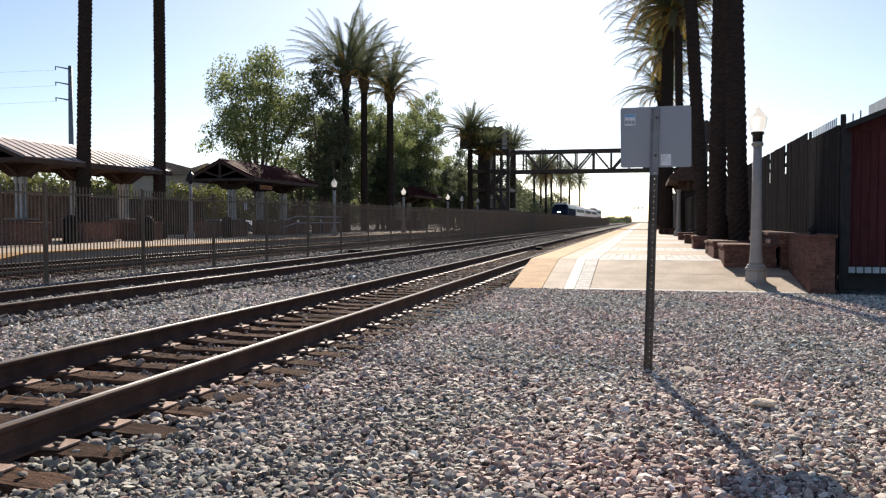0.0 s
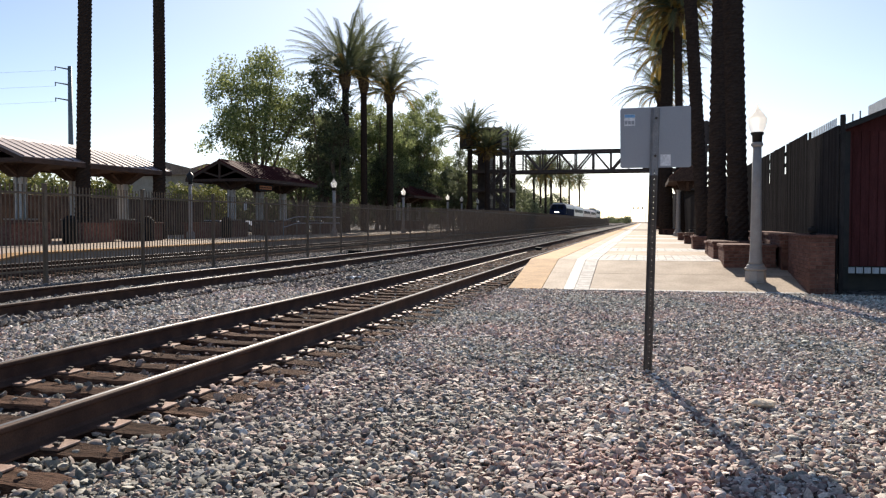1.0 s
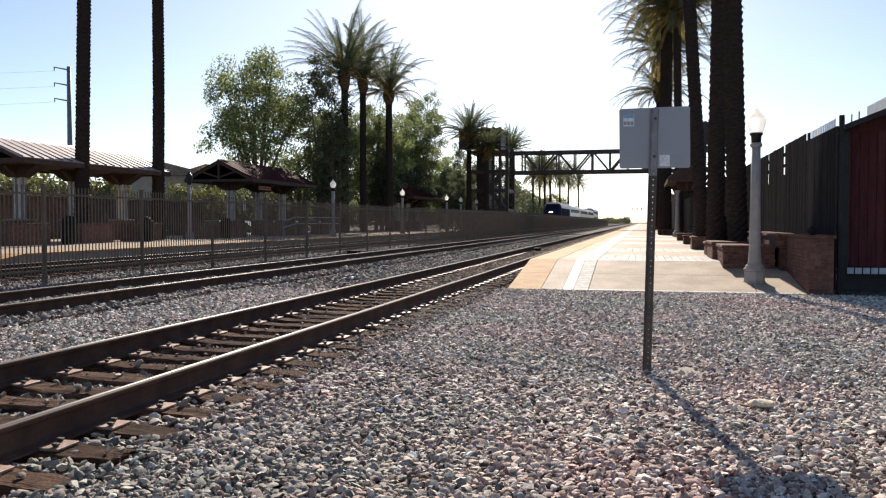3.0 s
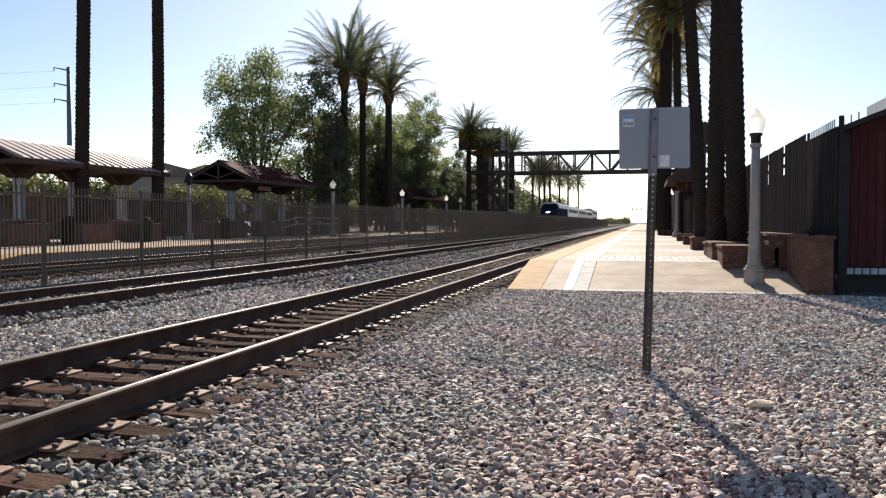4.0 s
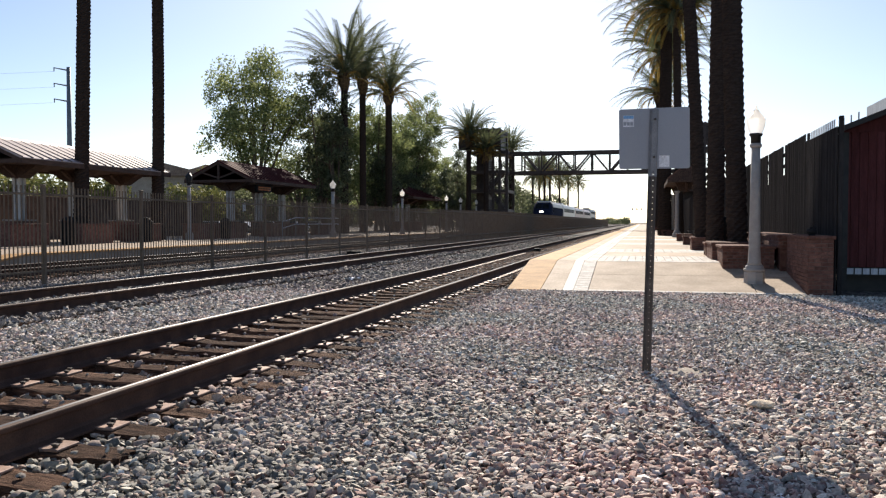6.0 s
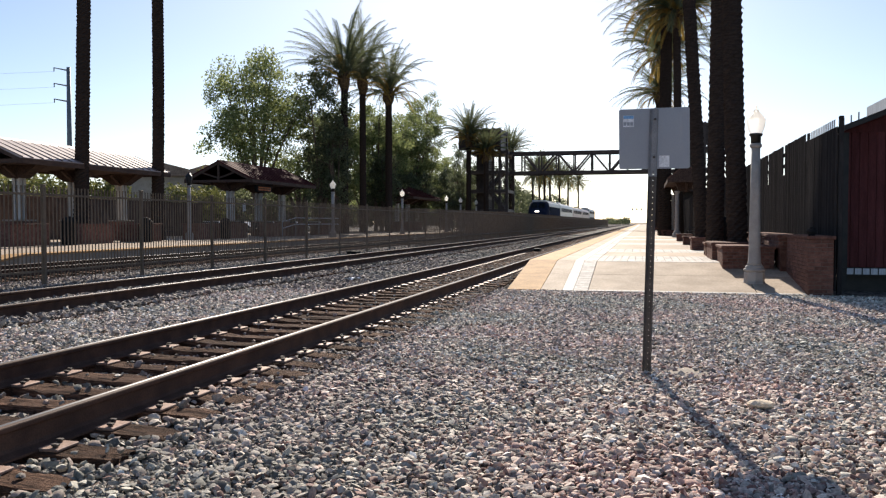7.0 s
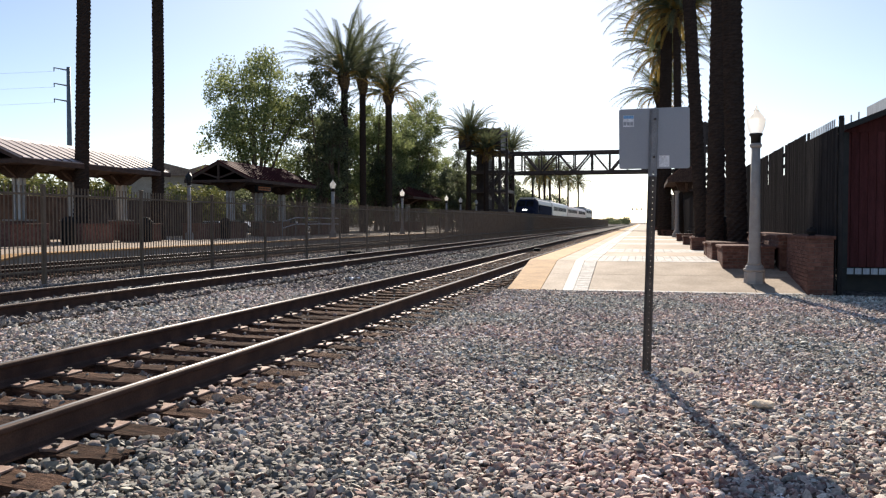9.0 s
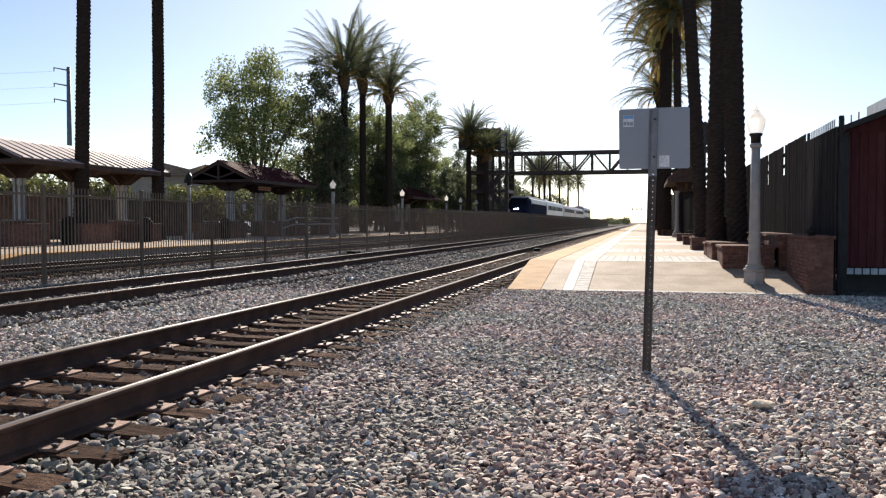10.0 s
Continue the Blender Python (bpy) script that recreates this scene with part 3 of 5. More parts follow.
def make_iron_fence():
    t = thing("iron_fence", FENCE_X, 0, 0, "tall bronze painted iron picket fence between the tracks", "fence")
    lo, hi = 0.10, 2.03
    picket = slab(-0.0095, 0.0095, -0.0095, 0.0095, lo, hi)
    me = bpy.data.meshes.new("picket")
    picket.to_mesh(me)
    picket.free()
    me.materials.append(M["bronze_iron"])
    y, k = 9.0, 0
    rows = []
    while y < 300:
        rise = 0.22 * min(max((y - 40) / 35, 0), 1)
        if k < 300:
            o = part("picket", me, None, t)
            o.matrix_basis = pose(0, y, 0)
        else:
            rows.append((-0.0095, 0.0095, y - 0.0095, y + 0.0095, lo - 0.2, hi + rise))
        y += 0.113
        k += 1
    tagged(part("picket_run", boxes_mesh("picket_run", rows), M["bronze_iron"], t), kind="stuff")
    post = slab(-0.038, 0.038, -0.038, 0.038, -0.15, hi + 0.02, 0.006)
    box(post, -0.046, 0.046, -0.046, 0.046, hi + 0.02, hi + 0.045, 0.006)
    pm = bpy.data.meshes.new("post")
    post.to_mesh(pm)
    post.free()
    pm.materials.append(M["bronze_iron"])
    y = 14.47 - 3.4
    while y < 130:
        o = part("post", pm, None, t)
        o.matrix_basis = pose(0, y, 0.22 * min(max((y - 40) / 35, 0), 1))
        y += 3.4
    for z in (0.28, 1.86):
        part("rail", slab(-0.02, 0.02, 9, 50, z - 0.02, z + 0.02), M["bronze_iron"], t)
        part("rail", slab(-0.02, 0.02, 50, 300, z + 0.10, z + 0.16), M["bronze_iron"], t)


def make_slat_fence():
    x = 3.47
    t = thing("slat_fence", x, 0, 0, "tall dark stained vertical slat fence beside the platform", "fence")
    y, k = 16.45, 0
    rng = random.Random(3)
    mes = []
    for n in range(4):
        bm = slab(-0.014, 0.014, -0.046, 0.046, 0.0, 3.185 + 0.006 * n, 0.003)
        me = bpy.data.meshes.new("slat")
        bm.to_mesh(me)
        bm.free()
        me.materials.append(M["slat"])
        mes.append(me)

    def cut(h):
        me = bpy.data.meshes.new("slat")
        bm = slab(-0.014, 0.014, -0.046, 0.046, 0.0, h, 0.003)
        bm.to_mesh(me)
        bm.free()
        me.materials.append(M["slat"])
        return me

    low, joints = cut(3.03), {19.38: (0.21, cut(3.04)), 22.22: (0.30, cut(2.46)), 24.9: (0.30, cut(2.34)), 27.6: (0.25, cut(2.7))}
    rows = []
    while y < 200:
        if k < 300:
            me = low if y < 19.0 else mes[rng.randrange(4)]
            for at, (wide, short) in joints.items():
                if abs(y - at) < wide / 2:
                    me = short
            o = part("slat", me, None, t)
            o.matrix_basis = pose(rng.uniform(-0.004, 0.004), y, 0.02, 0, 0, rng.uniform(-0.8, 0.8))
        else:
            rows.append((-0.014, 0.014, y - 0.046, y + 0.046, 0.0, 3.16))
        y += 0.105
        k += 1
    tagged(part("slat_run", boxes_mesh("slat_run", rows), M["slat"], t), kind="stuff")
    for k in range(28):
        y = 16.68 + 0.083 * k
        part("top_sheet", slab(0.012 + 0.012 * (k % 2), 0.018 + 0.012 * (k % 2), y, y + 0.082, 3.0, 3.215), M["panel"], t, "pale corrugated strip along the fence top")
    for z in (0.35, 1.6, 2.72, 3.0):
        part("rail", slab(0.02, 0.07, 16.4, 200, z - 0.04, z + 0.04), M["slat"], t)
    for k in range(30):
        part("post", slab(0.02, 0.10, 16.35 + 2.5 * k, 16.43 + 2.5 * k, -0.1, 2.0 if k else 3.24, 0.006), M["slat"], t)


# ---------------------------------------------------------------- brickwork
def brick_block(parent, x0, x1, y0, y1, z0, z1, cap=True, length=0.2):
    """A brick body: mortar core with separate bricks on its faces."""
    part("core", slab(x0 + 0.012, x1 - 0.012, y0 + 0.012, y1 - 0.012, z0, z1 - 0.01), M["mortar"], parent)
    h, g = 0.072, 0.010
    rows = max(1, round((z1 - z0 - (0.07 if cap else 0)) / h))
    cache = {}

    def brick(a, b, c, d, e, f):
        key = (round(b - a, 3), round(d - c, 3), round(f - e, 3))
        if key not in cache:
            bm = slab(-key[0] / 2, key[0] / 2, -key[1] / 2, key[1] / 2, -key[2] / 2, key[2] / 2)
            me = bpy.data.meshes.new("brick")
            bm.to_mesh(me)
            bm.free()
            me.materials.append(M["brick"])
            cache[key] = me
        o = part("brick", cache[key], None, parent)
        o.matrix_basis = pose((a + b) / 2, (c + d) / 2, (e + f) / 2)

    top = z1 - (0.07 if cap else 0)
    h = (top - z0) / rows
    for r in range(rows):
        e, f = z0 + r * h + g / 2, z0 + (r + 1) * h - g / 2
        for y, d in ((y0, 1), (y1, -1)):
            n = max(1, round((x1 - x0) / length))
            w = (x1 - x0) / n
            cuts = [x0] + [x0 + w * (k + (0.5 if r % 2 else 1)) for k in range(n)]
            cuts = [c for c in cuts if c < x1 - 0.04] + [x1]
            for a, b in zip(cuts, cuts[1:]):
                brick(a + g / 2, b - g / 2, min(y, y + d * 0.05), max(y, y + d * 0.05), e, f)
        for x, d in ((x0, 1), (x1, -1)):
            n = max(1, round((y1 - y0 - 0.1) / length))
            w = (y1 - y0 - 0.1) / n
            cuts = [y0 + 0.052] + [y0 + 0.05 + w * (k + (1 if r % 2 else 0.5)) for k in range(n)]
            cuts = [c for c in cuts if c < y1 - 0.09] + [y1 - 0.052]
            for a, b in zip(cuts, cuts[1:]):
                brick(min(x, x + d * 0.05), max(x, x + d * 0.05), a + g / 2, b - g / 2, e, f)
    if cap:
        part("cap", slab(x0 - 0.03, x1 + 0.03, y0 - 0.03, y1 + 0.03, z1 - 0.066, z1, 0.012), M["brick"], parent, "rowlock brick cap")


def make_brickwork():
    t = thing("brick_pier", 0, 0, 0, "red brown brick pier at the platform end", "brick pier")
    brick_block(t, 2.955, 3.39, 16.15, 18.50, -0.08, 1.04)
    t = thing("brick_bench", 0, 0, 0, "long brick bench wall with slanted brick brackets", "bench")
    part("footing", slab(3.1, 3.36, 18.52, 23.8, -0.05, 0.62, 0.01), M["mortar"], t)
    brick_block(t, 2.80, 3.36, 18.53, 24.0, 0.74, 1.02, True, 0.22)
    for y in (18.54, 21.0, 23.2):
        bm = bmesh.new()
        prism(bm, [(y, -0.05), (y, 0.735), (y + 0.78, 0.735), (y + 0.74, 0.64), (y + 0.34, -0.05)], 2.84, 3.09)
        for v in bm.verts:
            v.co.x, v.co.y = v.co.y, v.co.x
        bmesh.ops.recalc_face_normals(bm, faces=bm.faces)
        part("bracket", bm, M["brick"], t, "slanted brick bracket")


def box_planter(x0, x1, y0, y1, h):
    """Oblong brick planter on the platform, filled with dry soil."""
    t = thing("brick_planter", 0, 0, 0, "oblong red brick palm planter", "planter", "brick planters")
    z = deck_z(y0)
    brick_block(t, x0, x1, y0, y1, z - 0.05, z + h)


def planter(x, y, w, h, label="square red brick palm planter"):
    t = thing("brick_planter", 0, 0, 0, label, "planter", "brick planters")
    z = deck_z(y)
    brick_block(t, x - w / 2, x + w / 2, y - w / 2, y + w / 2, z - 0.05, z + h)
    return t


def simple_planter(x, y, w, h, d=None):
    """Planter seen from far: bevelled body with a cap."""
    d = d or w
    t = thing("brick_planter", x, y, DECK, "low brick planter box on the opposite platform", "planter", "far brick planters")
    part("body", slab(-w / 2, w / 2, -d / 2, d / 2, 0, h - 0.06, 0.01), M["brick"], t)
    part("cap", slab(-w / 2 - 0.04, w / 2 + 0.04, -d / 2 - 0.04, d / 2 + 0.04, h - 0.06, h, 0.015), M["brick"], t)
    return t


# ---------------------------------------------------------------- sign and lamps
def make_sign():
    d = 7.25
    x, y = -math.sin(radians(YAW)) * d + math.cos(radians(YAW)) * 1.815, math.cos(radians(YAW)) * d + math.sin(radians(YAW)) * 1.815
    t = thing("trackside_sign", x, y, GROUND_Z, "back of a grey aluminium trackside sign on a steel channel post", "sign", rz=12.5)
    t.matrix_basis = pose(x - 0.006, y, GROUND_Z, 0, 1.25, 12.5)
    half_prof = [(0.038, 0.0), (0.032, 0.0), (0.018, -0.03), (0.003, -0.03), (0.003, -0.036), (0.021, -0.036), (0.035, -0.006), (0.038, -0.006)]

    def channel(z0, z1):
        bm = bmesh.new()
        for s in (-1, 1):
            a = [bm.verts.new((s * p, q, z0)) for p, q in half_prof]
            b = [bm.verts.new((s * p, q, z1)) for p, q in half_prof]
            for k in range(len(half_prof)):
                j = (k + 1) % len(half_prof)
                bm.faces.new((a[k], a[j], b[j], b[k]))
            bm.faces.new(a[::-1])
            bm.faces.new(b)
        bmesh.ops.recalc_face_normals(bm, faces=bm.faces)
        for k in range(int((z1 - z0) / 0.0508)):
            box(bm, -0.006, 0.006, -0.0358, -0.0302, z0 + 0.05 + 0.0508 * k, z0 + 0.05 + 0.0508 * k + 0.0448)
        return bm

    part("post", channel(-0.2, 1.76), M["post"], t, "weathered steel channel post with punched holes")
    part("upper_post", channel(1.7602, 2.35), M["post_grey"], t, "paler galvanised upper length of the post")
    panel = bmesh.new()
    outline = []
    for cx, cz, a0 in ((0.30, 2.35, 0), (-0.28, 2.335, 90), (-0.28, 1.85, 180), (0.30, 1.85, 270)):
        outline += [(cx + 0.02 * math.cos(radians(a0 + 22.5 * k)), cz + 0.02 * math.sin(radians(a0 + 22.5 * k))) for k in range(5)]
    prism(panel, outline, 0.004, 0.010)
    p = part("panel", panel, M["sign"], t, "grey back of the sign panel")
    p.matrix_basis = pose(0, 0, 2.1) @ pose(0, 0, 0, 0, -2.0) @ pose(0, 0, -2.1)
    part("sticker", slab(-0.265, -0.17, 0.0015, 0.0035, 2.20, 2.30), M["paper"], p, "white sticker with small print")
    part("sticker_band", slab(-0.262, -0.173, 0.0, 0.0012, 2.272, 2.298), M["blue"], p, "blue band of the sticker")
    for k in range(3):
        part("print_bar", slab(-0.262 + 0.03 * k, -0.238 + 0.03 * k, 0.0, 0.0012, 2.212, 2.242), M["sign"], p)
    part("sticker", slab(0.05, 0.14, 0.0015, 0.0035, 1.845, 1.945), M["paper"], p, "blank white sticker")
    for z in (1.93, 2.26):
        b = bmesh.new()
        rod(b, (0, -0.052, z), (0, -0.034, z), 0.011, n=6)
        part("bolt", b, M["post"], t)


def street_lamp(x, y, z, label, group, tall=3.5, glass="globe"):
    t = thing("street_lamp", x, y, z, label, "street lamp", group)
    k = tall / 3.5
    bm = bmesh.new()
    lathe(bm, [(0.21, 0), (0.21, 0.04), (0.198, 0.05), (0.198, 0.22), (0.18, 0.25)], 8)
    part("base", bm, M["lamp_post"], t, smooth=False)
    bm = bmesh.new()
    lathe(bm, [(0.17, 0.245), (0.2, 0.255), (0.212, 0.28), (0.2, 0.305), (0.175, 0.315), (0.18, 0.335), (0.165, 0.36), (0.14, 0.38), (0.12, 0.4)], 20)
    part("base_ring", bm, M["lamp_post"], t, smooth=True)
    bm = bmesh.new()
    lathe(bm, [(0.15, 0.38), (0.125, 0.43), (0.112, 0.7), (0.096, 1.8 * k), (0.085, 2.72 * k)], 16)
    part("shaft", bm, M["lamp_post"], t, smooth=True)
    bm = bmesh.new()
    lathe(bm, [(0.10, 2.70 * k), (0.118, 2.735 * k), (0.118, 2.755 * k), (0.095, 2.79 * k)], 16)
    part("collar_ring", bm, M["lamp_post"], t, smooth=True)
    bm = bmesh.new()
    lathe(bm, [(0.095, 2.79 * k), (0.098, 2.92 * k), (0.125, 2.945 * k), (0.13, 2.965 * k), (0.12, 2.985 * k)], 16)
    part("collar", bm, M["iron"], t, "dark iron lamp collar", smooth=True)
    bm = bmesh.new()
    lathe(bm, [(0.11, 2.985 * k), (0.135, 3.02 * k), (0.132, 3.03 * k), (0.155, 3.07 * k), (0.151, 3.08 * k), (0.168, 3.12 * k), (0.164, 3.13 * k), (0.18, 3.18 * k), (0.175, 3.19 * k), (0.187, 3.25 * k), (0.16, 3.29 * k), (0.152, 3.295 * k), (0.12, 3.35 * k), (0.112, 3.355 * k), (0.06, 3.42 * k)], 36)
    for n, v in enumerate(bm.verts):
        if n % 2 and v.co.z < 3.28 * k:
            v.co.x, v.co.y = v.co.x * 0.955, v.co.y * 0.955
    part("globe", bm, M[glass], t, "frosted acorn lamp globe" if glass == "globe" else "dark lamp head", smooth=True)
    bm = bmesh.new()
    lathe(bm, [(0.065, 3.42 * k), (0.055, 3.44 * k), (0.025, 3.46 * k), (0.032, 3.48 * k), (0.008, 3.54 * k)], 12)
    part("finial", bm, M[glass], t, smooth=True)
    return t


# ---------------------------------------------------------------- vegetation
def palm_crown(rng, n, length, droop=1.0, low=0.2):
    """Feather fronds: vertices and quads of all leaflets and stalks."""
    vs, fs = [], []
    for k in range(n):
        az = rng.uniform(0, 2 * math.pi)
        up = rng.uniform(low, 1.2) if k % 3 else rng.uniform(0.75, 1.5)
        L = length * rng.uniform(0.8, 1.1)
        d = Vector((math.cos(az) * math.cos(up), math.sin(az) * math.cos(up), math.sin(up)))
        side = Vector((-math.sin(az), math.cos(az), 0))
        p = Vector((0, 0, 0)) + d * 0.15
        pts, dirs = [], []
        seg = 11
        for s in range(seg + 1):
            pts.append(p.copy())
            dirs.append(d.copy())
            bend = (0.035 + 0.19 * (s / seg) ** 1.4) * droop * (1.15 - 0.2 * max(0, math.sin(up)))
            d = (d + Vector((0, 0, -bend))).normalized()
            p = p + d * (L / seg)
        twist = rng.uniform(-0.5, 0.5)
        for s in range(seg):
            w = 0.05 * (1 - s / seg) + 0.012
            i = len(vs)
            vs += [pts[s] - side * w, pts[s] + side * w, pts[s + 1] + side * w * 0.85, pts[s + 1] - side * w * 0.85]
            fs.append((i, i + 1, i + 2, i + 3))
        m = 52
        for j in range(m):
            u = 0.12 + 0.88 * j / m
            a = min(int(u * seg), seg - 1)
            q = pts[a].lerp(pts[a + 1], u * seg - a)
            t = dirs[a]
            nrm = side.cross(t).normalized()
            ll = L * 0.074 * (0.45 + 0.9 * math.sin(math.pi * min(u * 0.9 + 0.1, 1))) * rng.uniform(0.8, 1.1)
            for sgn in (-1, 1):
                o = (side * sgn * 0.8 + t * 0.75 + nrm * (0.3 + 0.15 * rng.random() + sgn * twist * 0.4) + Vector((0, 0, -0.12))).normalized()
                e = q + o * ll + Vector((0, 0, -0.08 * ll))
                wv = t * 0.026
                i = len(vs)
                vs += [q - wv, q + wv, e + wv * 0.25, e - wv * 0.25]
                fs.append((i, i + 1, i + 2, i + 3))
    return np.array([v[:] for v in vs]), np.array(fs)


def palm_trunk(rng, h, r, lean, bend, flare=0.16):
    """Ringed trunk with ragged leaf bases."""
    bm = bmesh.new()
    n, rings = 16, []
    z, flip = 0.0, 0
    while z < h:
        k = z / h
        rr = r * (1 + flare - flare * min(1, k * 5)) * (1 - 0.10 * k) * (1.03 if flip % 2 else 0.975)
        c = Vector((lean[0] * k + bend[0] * math.sin(k * 3.14), lean[1] * k + bend[1] * math.sin(k * 3.14), z))
        rings.append([bm.verts.new(c + Vector((math.cos(2 * math.pi * j / n), math.sin(2 * math.pi * j / n), 0)) * rr * rng.uniform(0.96, 1.04) * (1.06 if (j + flip) % 2 else 0.95) + Vector((0, 0, rng.uniform(-0.02, 0.02)))) for j in range(n)])
        z += 0.085
        flip += 1
    for a, b in zip(rings, rings[1:]):
        for j in range(n):
            bm.faces.new((a[j], a[(j + 1) % n], b[(j + 1) % n], b[j]))
    bm.faces.new(rings[-1])
    return bm, Vector((lean[0], lean[1], h))


def palm(x, y, z, h, r, crown, seed, lean=(0, 0), bend=(0, 0), fronds=46, dry=10, label="tall date palm with a ringed dark trunk", boot=True, low=0.2, flare=0.16, droop=1.0):
    rng = random.Random(seed)
    t = thing("palm_tree", x, y, z, label, "palm tree", "station palms")
    bm, top = palm_trunk(rng, h, r, lean, bend, flare)
    part("trunk", bm, M["trunk"], t)
    if boot:
        bm = bmesh.new()
        lathe(bm, [(r * 0.9, h - 1.3), (r * 1.5, h - 0.7), (r * 1.7, h - 0.1), (r * 1.0, h + 0.4), (0.05, h + 0.7)], 10, top.x, top.y)
        for v in bm.verts:
            v.co += Vector((rng.uniform(-1, 1), rng.uniform(-1, 1), rng.uniform(-1, 1))) * 0.06
        part("crown_base", bm, M["boot"], t, "tan cut leaf bases under the crown")
    v, f = palm_crown(rng, fronds, crown, droop, low)
    o = part("crown", raw_mesh("crown", v + np.array(top), f), M["frond"], t)
    v, f = palm_crown(rng, dry, crown * 0.66, 1.9, min(low, 0.2))
    part("dry_fronds", raw_mesh("dry_fronds", v * np.array((1, 1, 0.9)) + np.array(top) - np.array((0, 0, 0.5)), f), M["dry_frond"], t, "drooping yellow dry fronds")
    return t


def leaf_cloud(rng, centres, per, leaf):
    """Leaves spread through clumps; rows of centre x, y, z and radius."""
    vs = []
    for cx, cy, cz, r in centres:
        n = int(per * r * r)
        d = rng.normal(0, 1, (n, 3))
        d /= np.linalg.norm(d, axis=1, keepdims=True)
        p = np.array((cx, cy, cz)) + d * (r * rng.uniform(0.35, 1.05, (n, 1))) * np.array((1, 1, 0.8))
        a = rng.normal(0, 1, (n, 3))
        a /= np.linalg.norm(a, axis=1, keepdims=True)
        b = np.cross(a, rng.normal(0, 1, (n, 3)))
        b /= np.linalg.norm(b, axis=1, keepdims=True)
        s = leaf * rng.uniform(0.6, 1.3, (n, 1))
        vs.append(np.stack([p - a * s, p + b * s * 0.5, p + a * s, p - b * s * 0.5], 1))
    v = np.concatenate(vs)
    return v.reshape(-1, 3), np.arange(len(v) * 4).reshape(-1, 4)


def tree(x, y, z, h, spread, base, seed, leaf="leaf", label="broad leafy green tree behind the platform", clumps=100, per=245, size=0.12, shape=1.0, limbs=9):
    rng = np.random.default_rng(seed)
    t = thing("tree", x, y, z, label, "tree", "trees behind the platform")
    bm = bmesh.new()
    rod(bm, (0, 0, -0.2), (0.1, 0, base * 0.7), 0.26, 0.2, 10)
    cs = []
    mid, half = (h + base) / 2, (h - base) / 2
    for k in range(clumps):
        d = rng.normal(0, 1, 3)
        d /= np.linalg.norm(d)
        q = rng.uniform(0.42, 0.95)
        c = d * q * np.array((spread, spread, half)) + np.array((0, 0, mid))
        if c[2] < mid:
            c[:2] *= 0.85 + 0.1 * shape
        cs.append((*c, rng.uniform(0.10, 0.19) * spread + 0.22))
    fork = Vector((0.1, 0, base * 0.7))
    for k in range(limbs):
        c = Vector(cs[k * 4][:3])
        m = fork.lerp(c, 0.5) + Vector((0, 0, 0.5))
        rod(bm, fork, m, 0.13, 0.08, 7)
        rod(bm, m, c, 0.08, 0.03, 6)
        for j in range(3):
            e = c + Vector(rng.normal(0, 0.8, 3))
            rod(bm, m.lerp(c, 0.6), e, 0.035, 0.012, 5)
    part("trunk", bm, M["bark"], t, "brown trunk with forking limbs")
    v, f = leaf_cloud(rng, cs, per, size)
    part("crown", raw_mesh("crown", v, f), M[leaf], t)
    return t


def shrub_row(x0, x1, y0, y1, h, seed, label, leaf="hedge"):
    rng = np.random.default_rng(seed)
    cs = []
    n = int(abs(y1 - y0) / 1.1)
    for k in range(n):
        y = y0 + (y1 - y0) * (k + rng.uniform(0, 0.9)) / n
        r = rng.uniform(0.8, 1.3)
        cs.append((rng.uniform(x0, x1), y, h - r * rng.uniform(0.5, 1.3), r))
        cs.append((rng.uniform(x0, x1), y, h * 0.35, r * 1.1))
        cs.append((rng.uniform(x0, x1), y + rng.uniform(-0.5, 0.5), h * 0.62, r * 1.1))
    v, f = leaf_cloud(rng, cs, 190, 0.155)
    ob = part("hedge", raw_mesh("hedge", v, f), M[leaf])
    return tagged(ob, label, "hedge", kind="stuff")


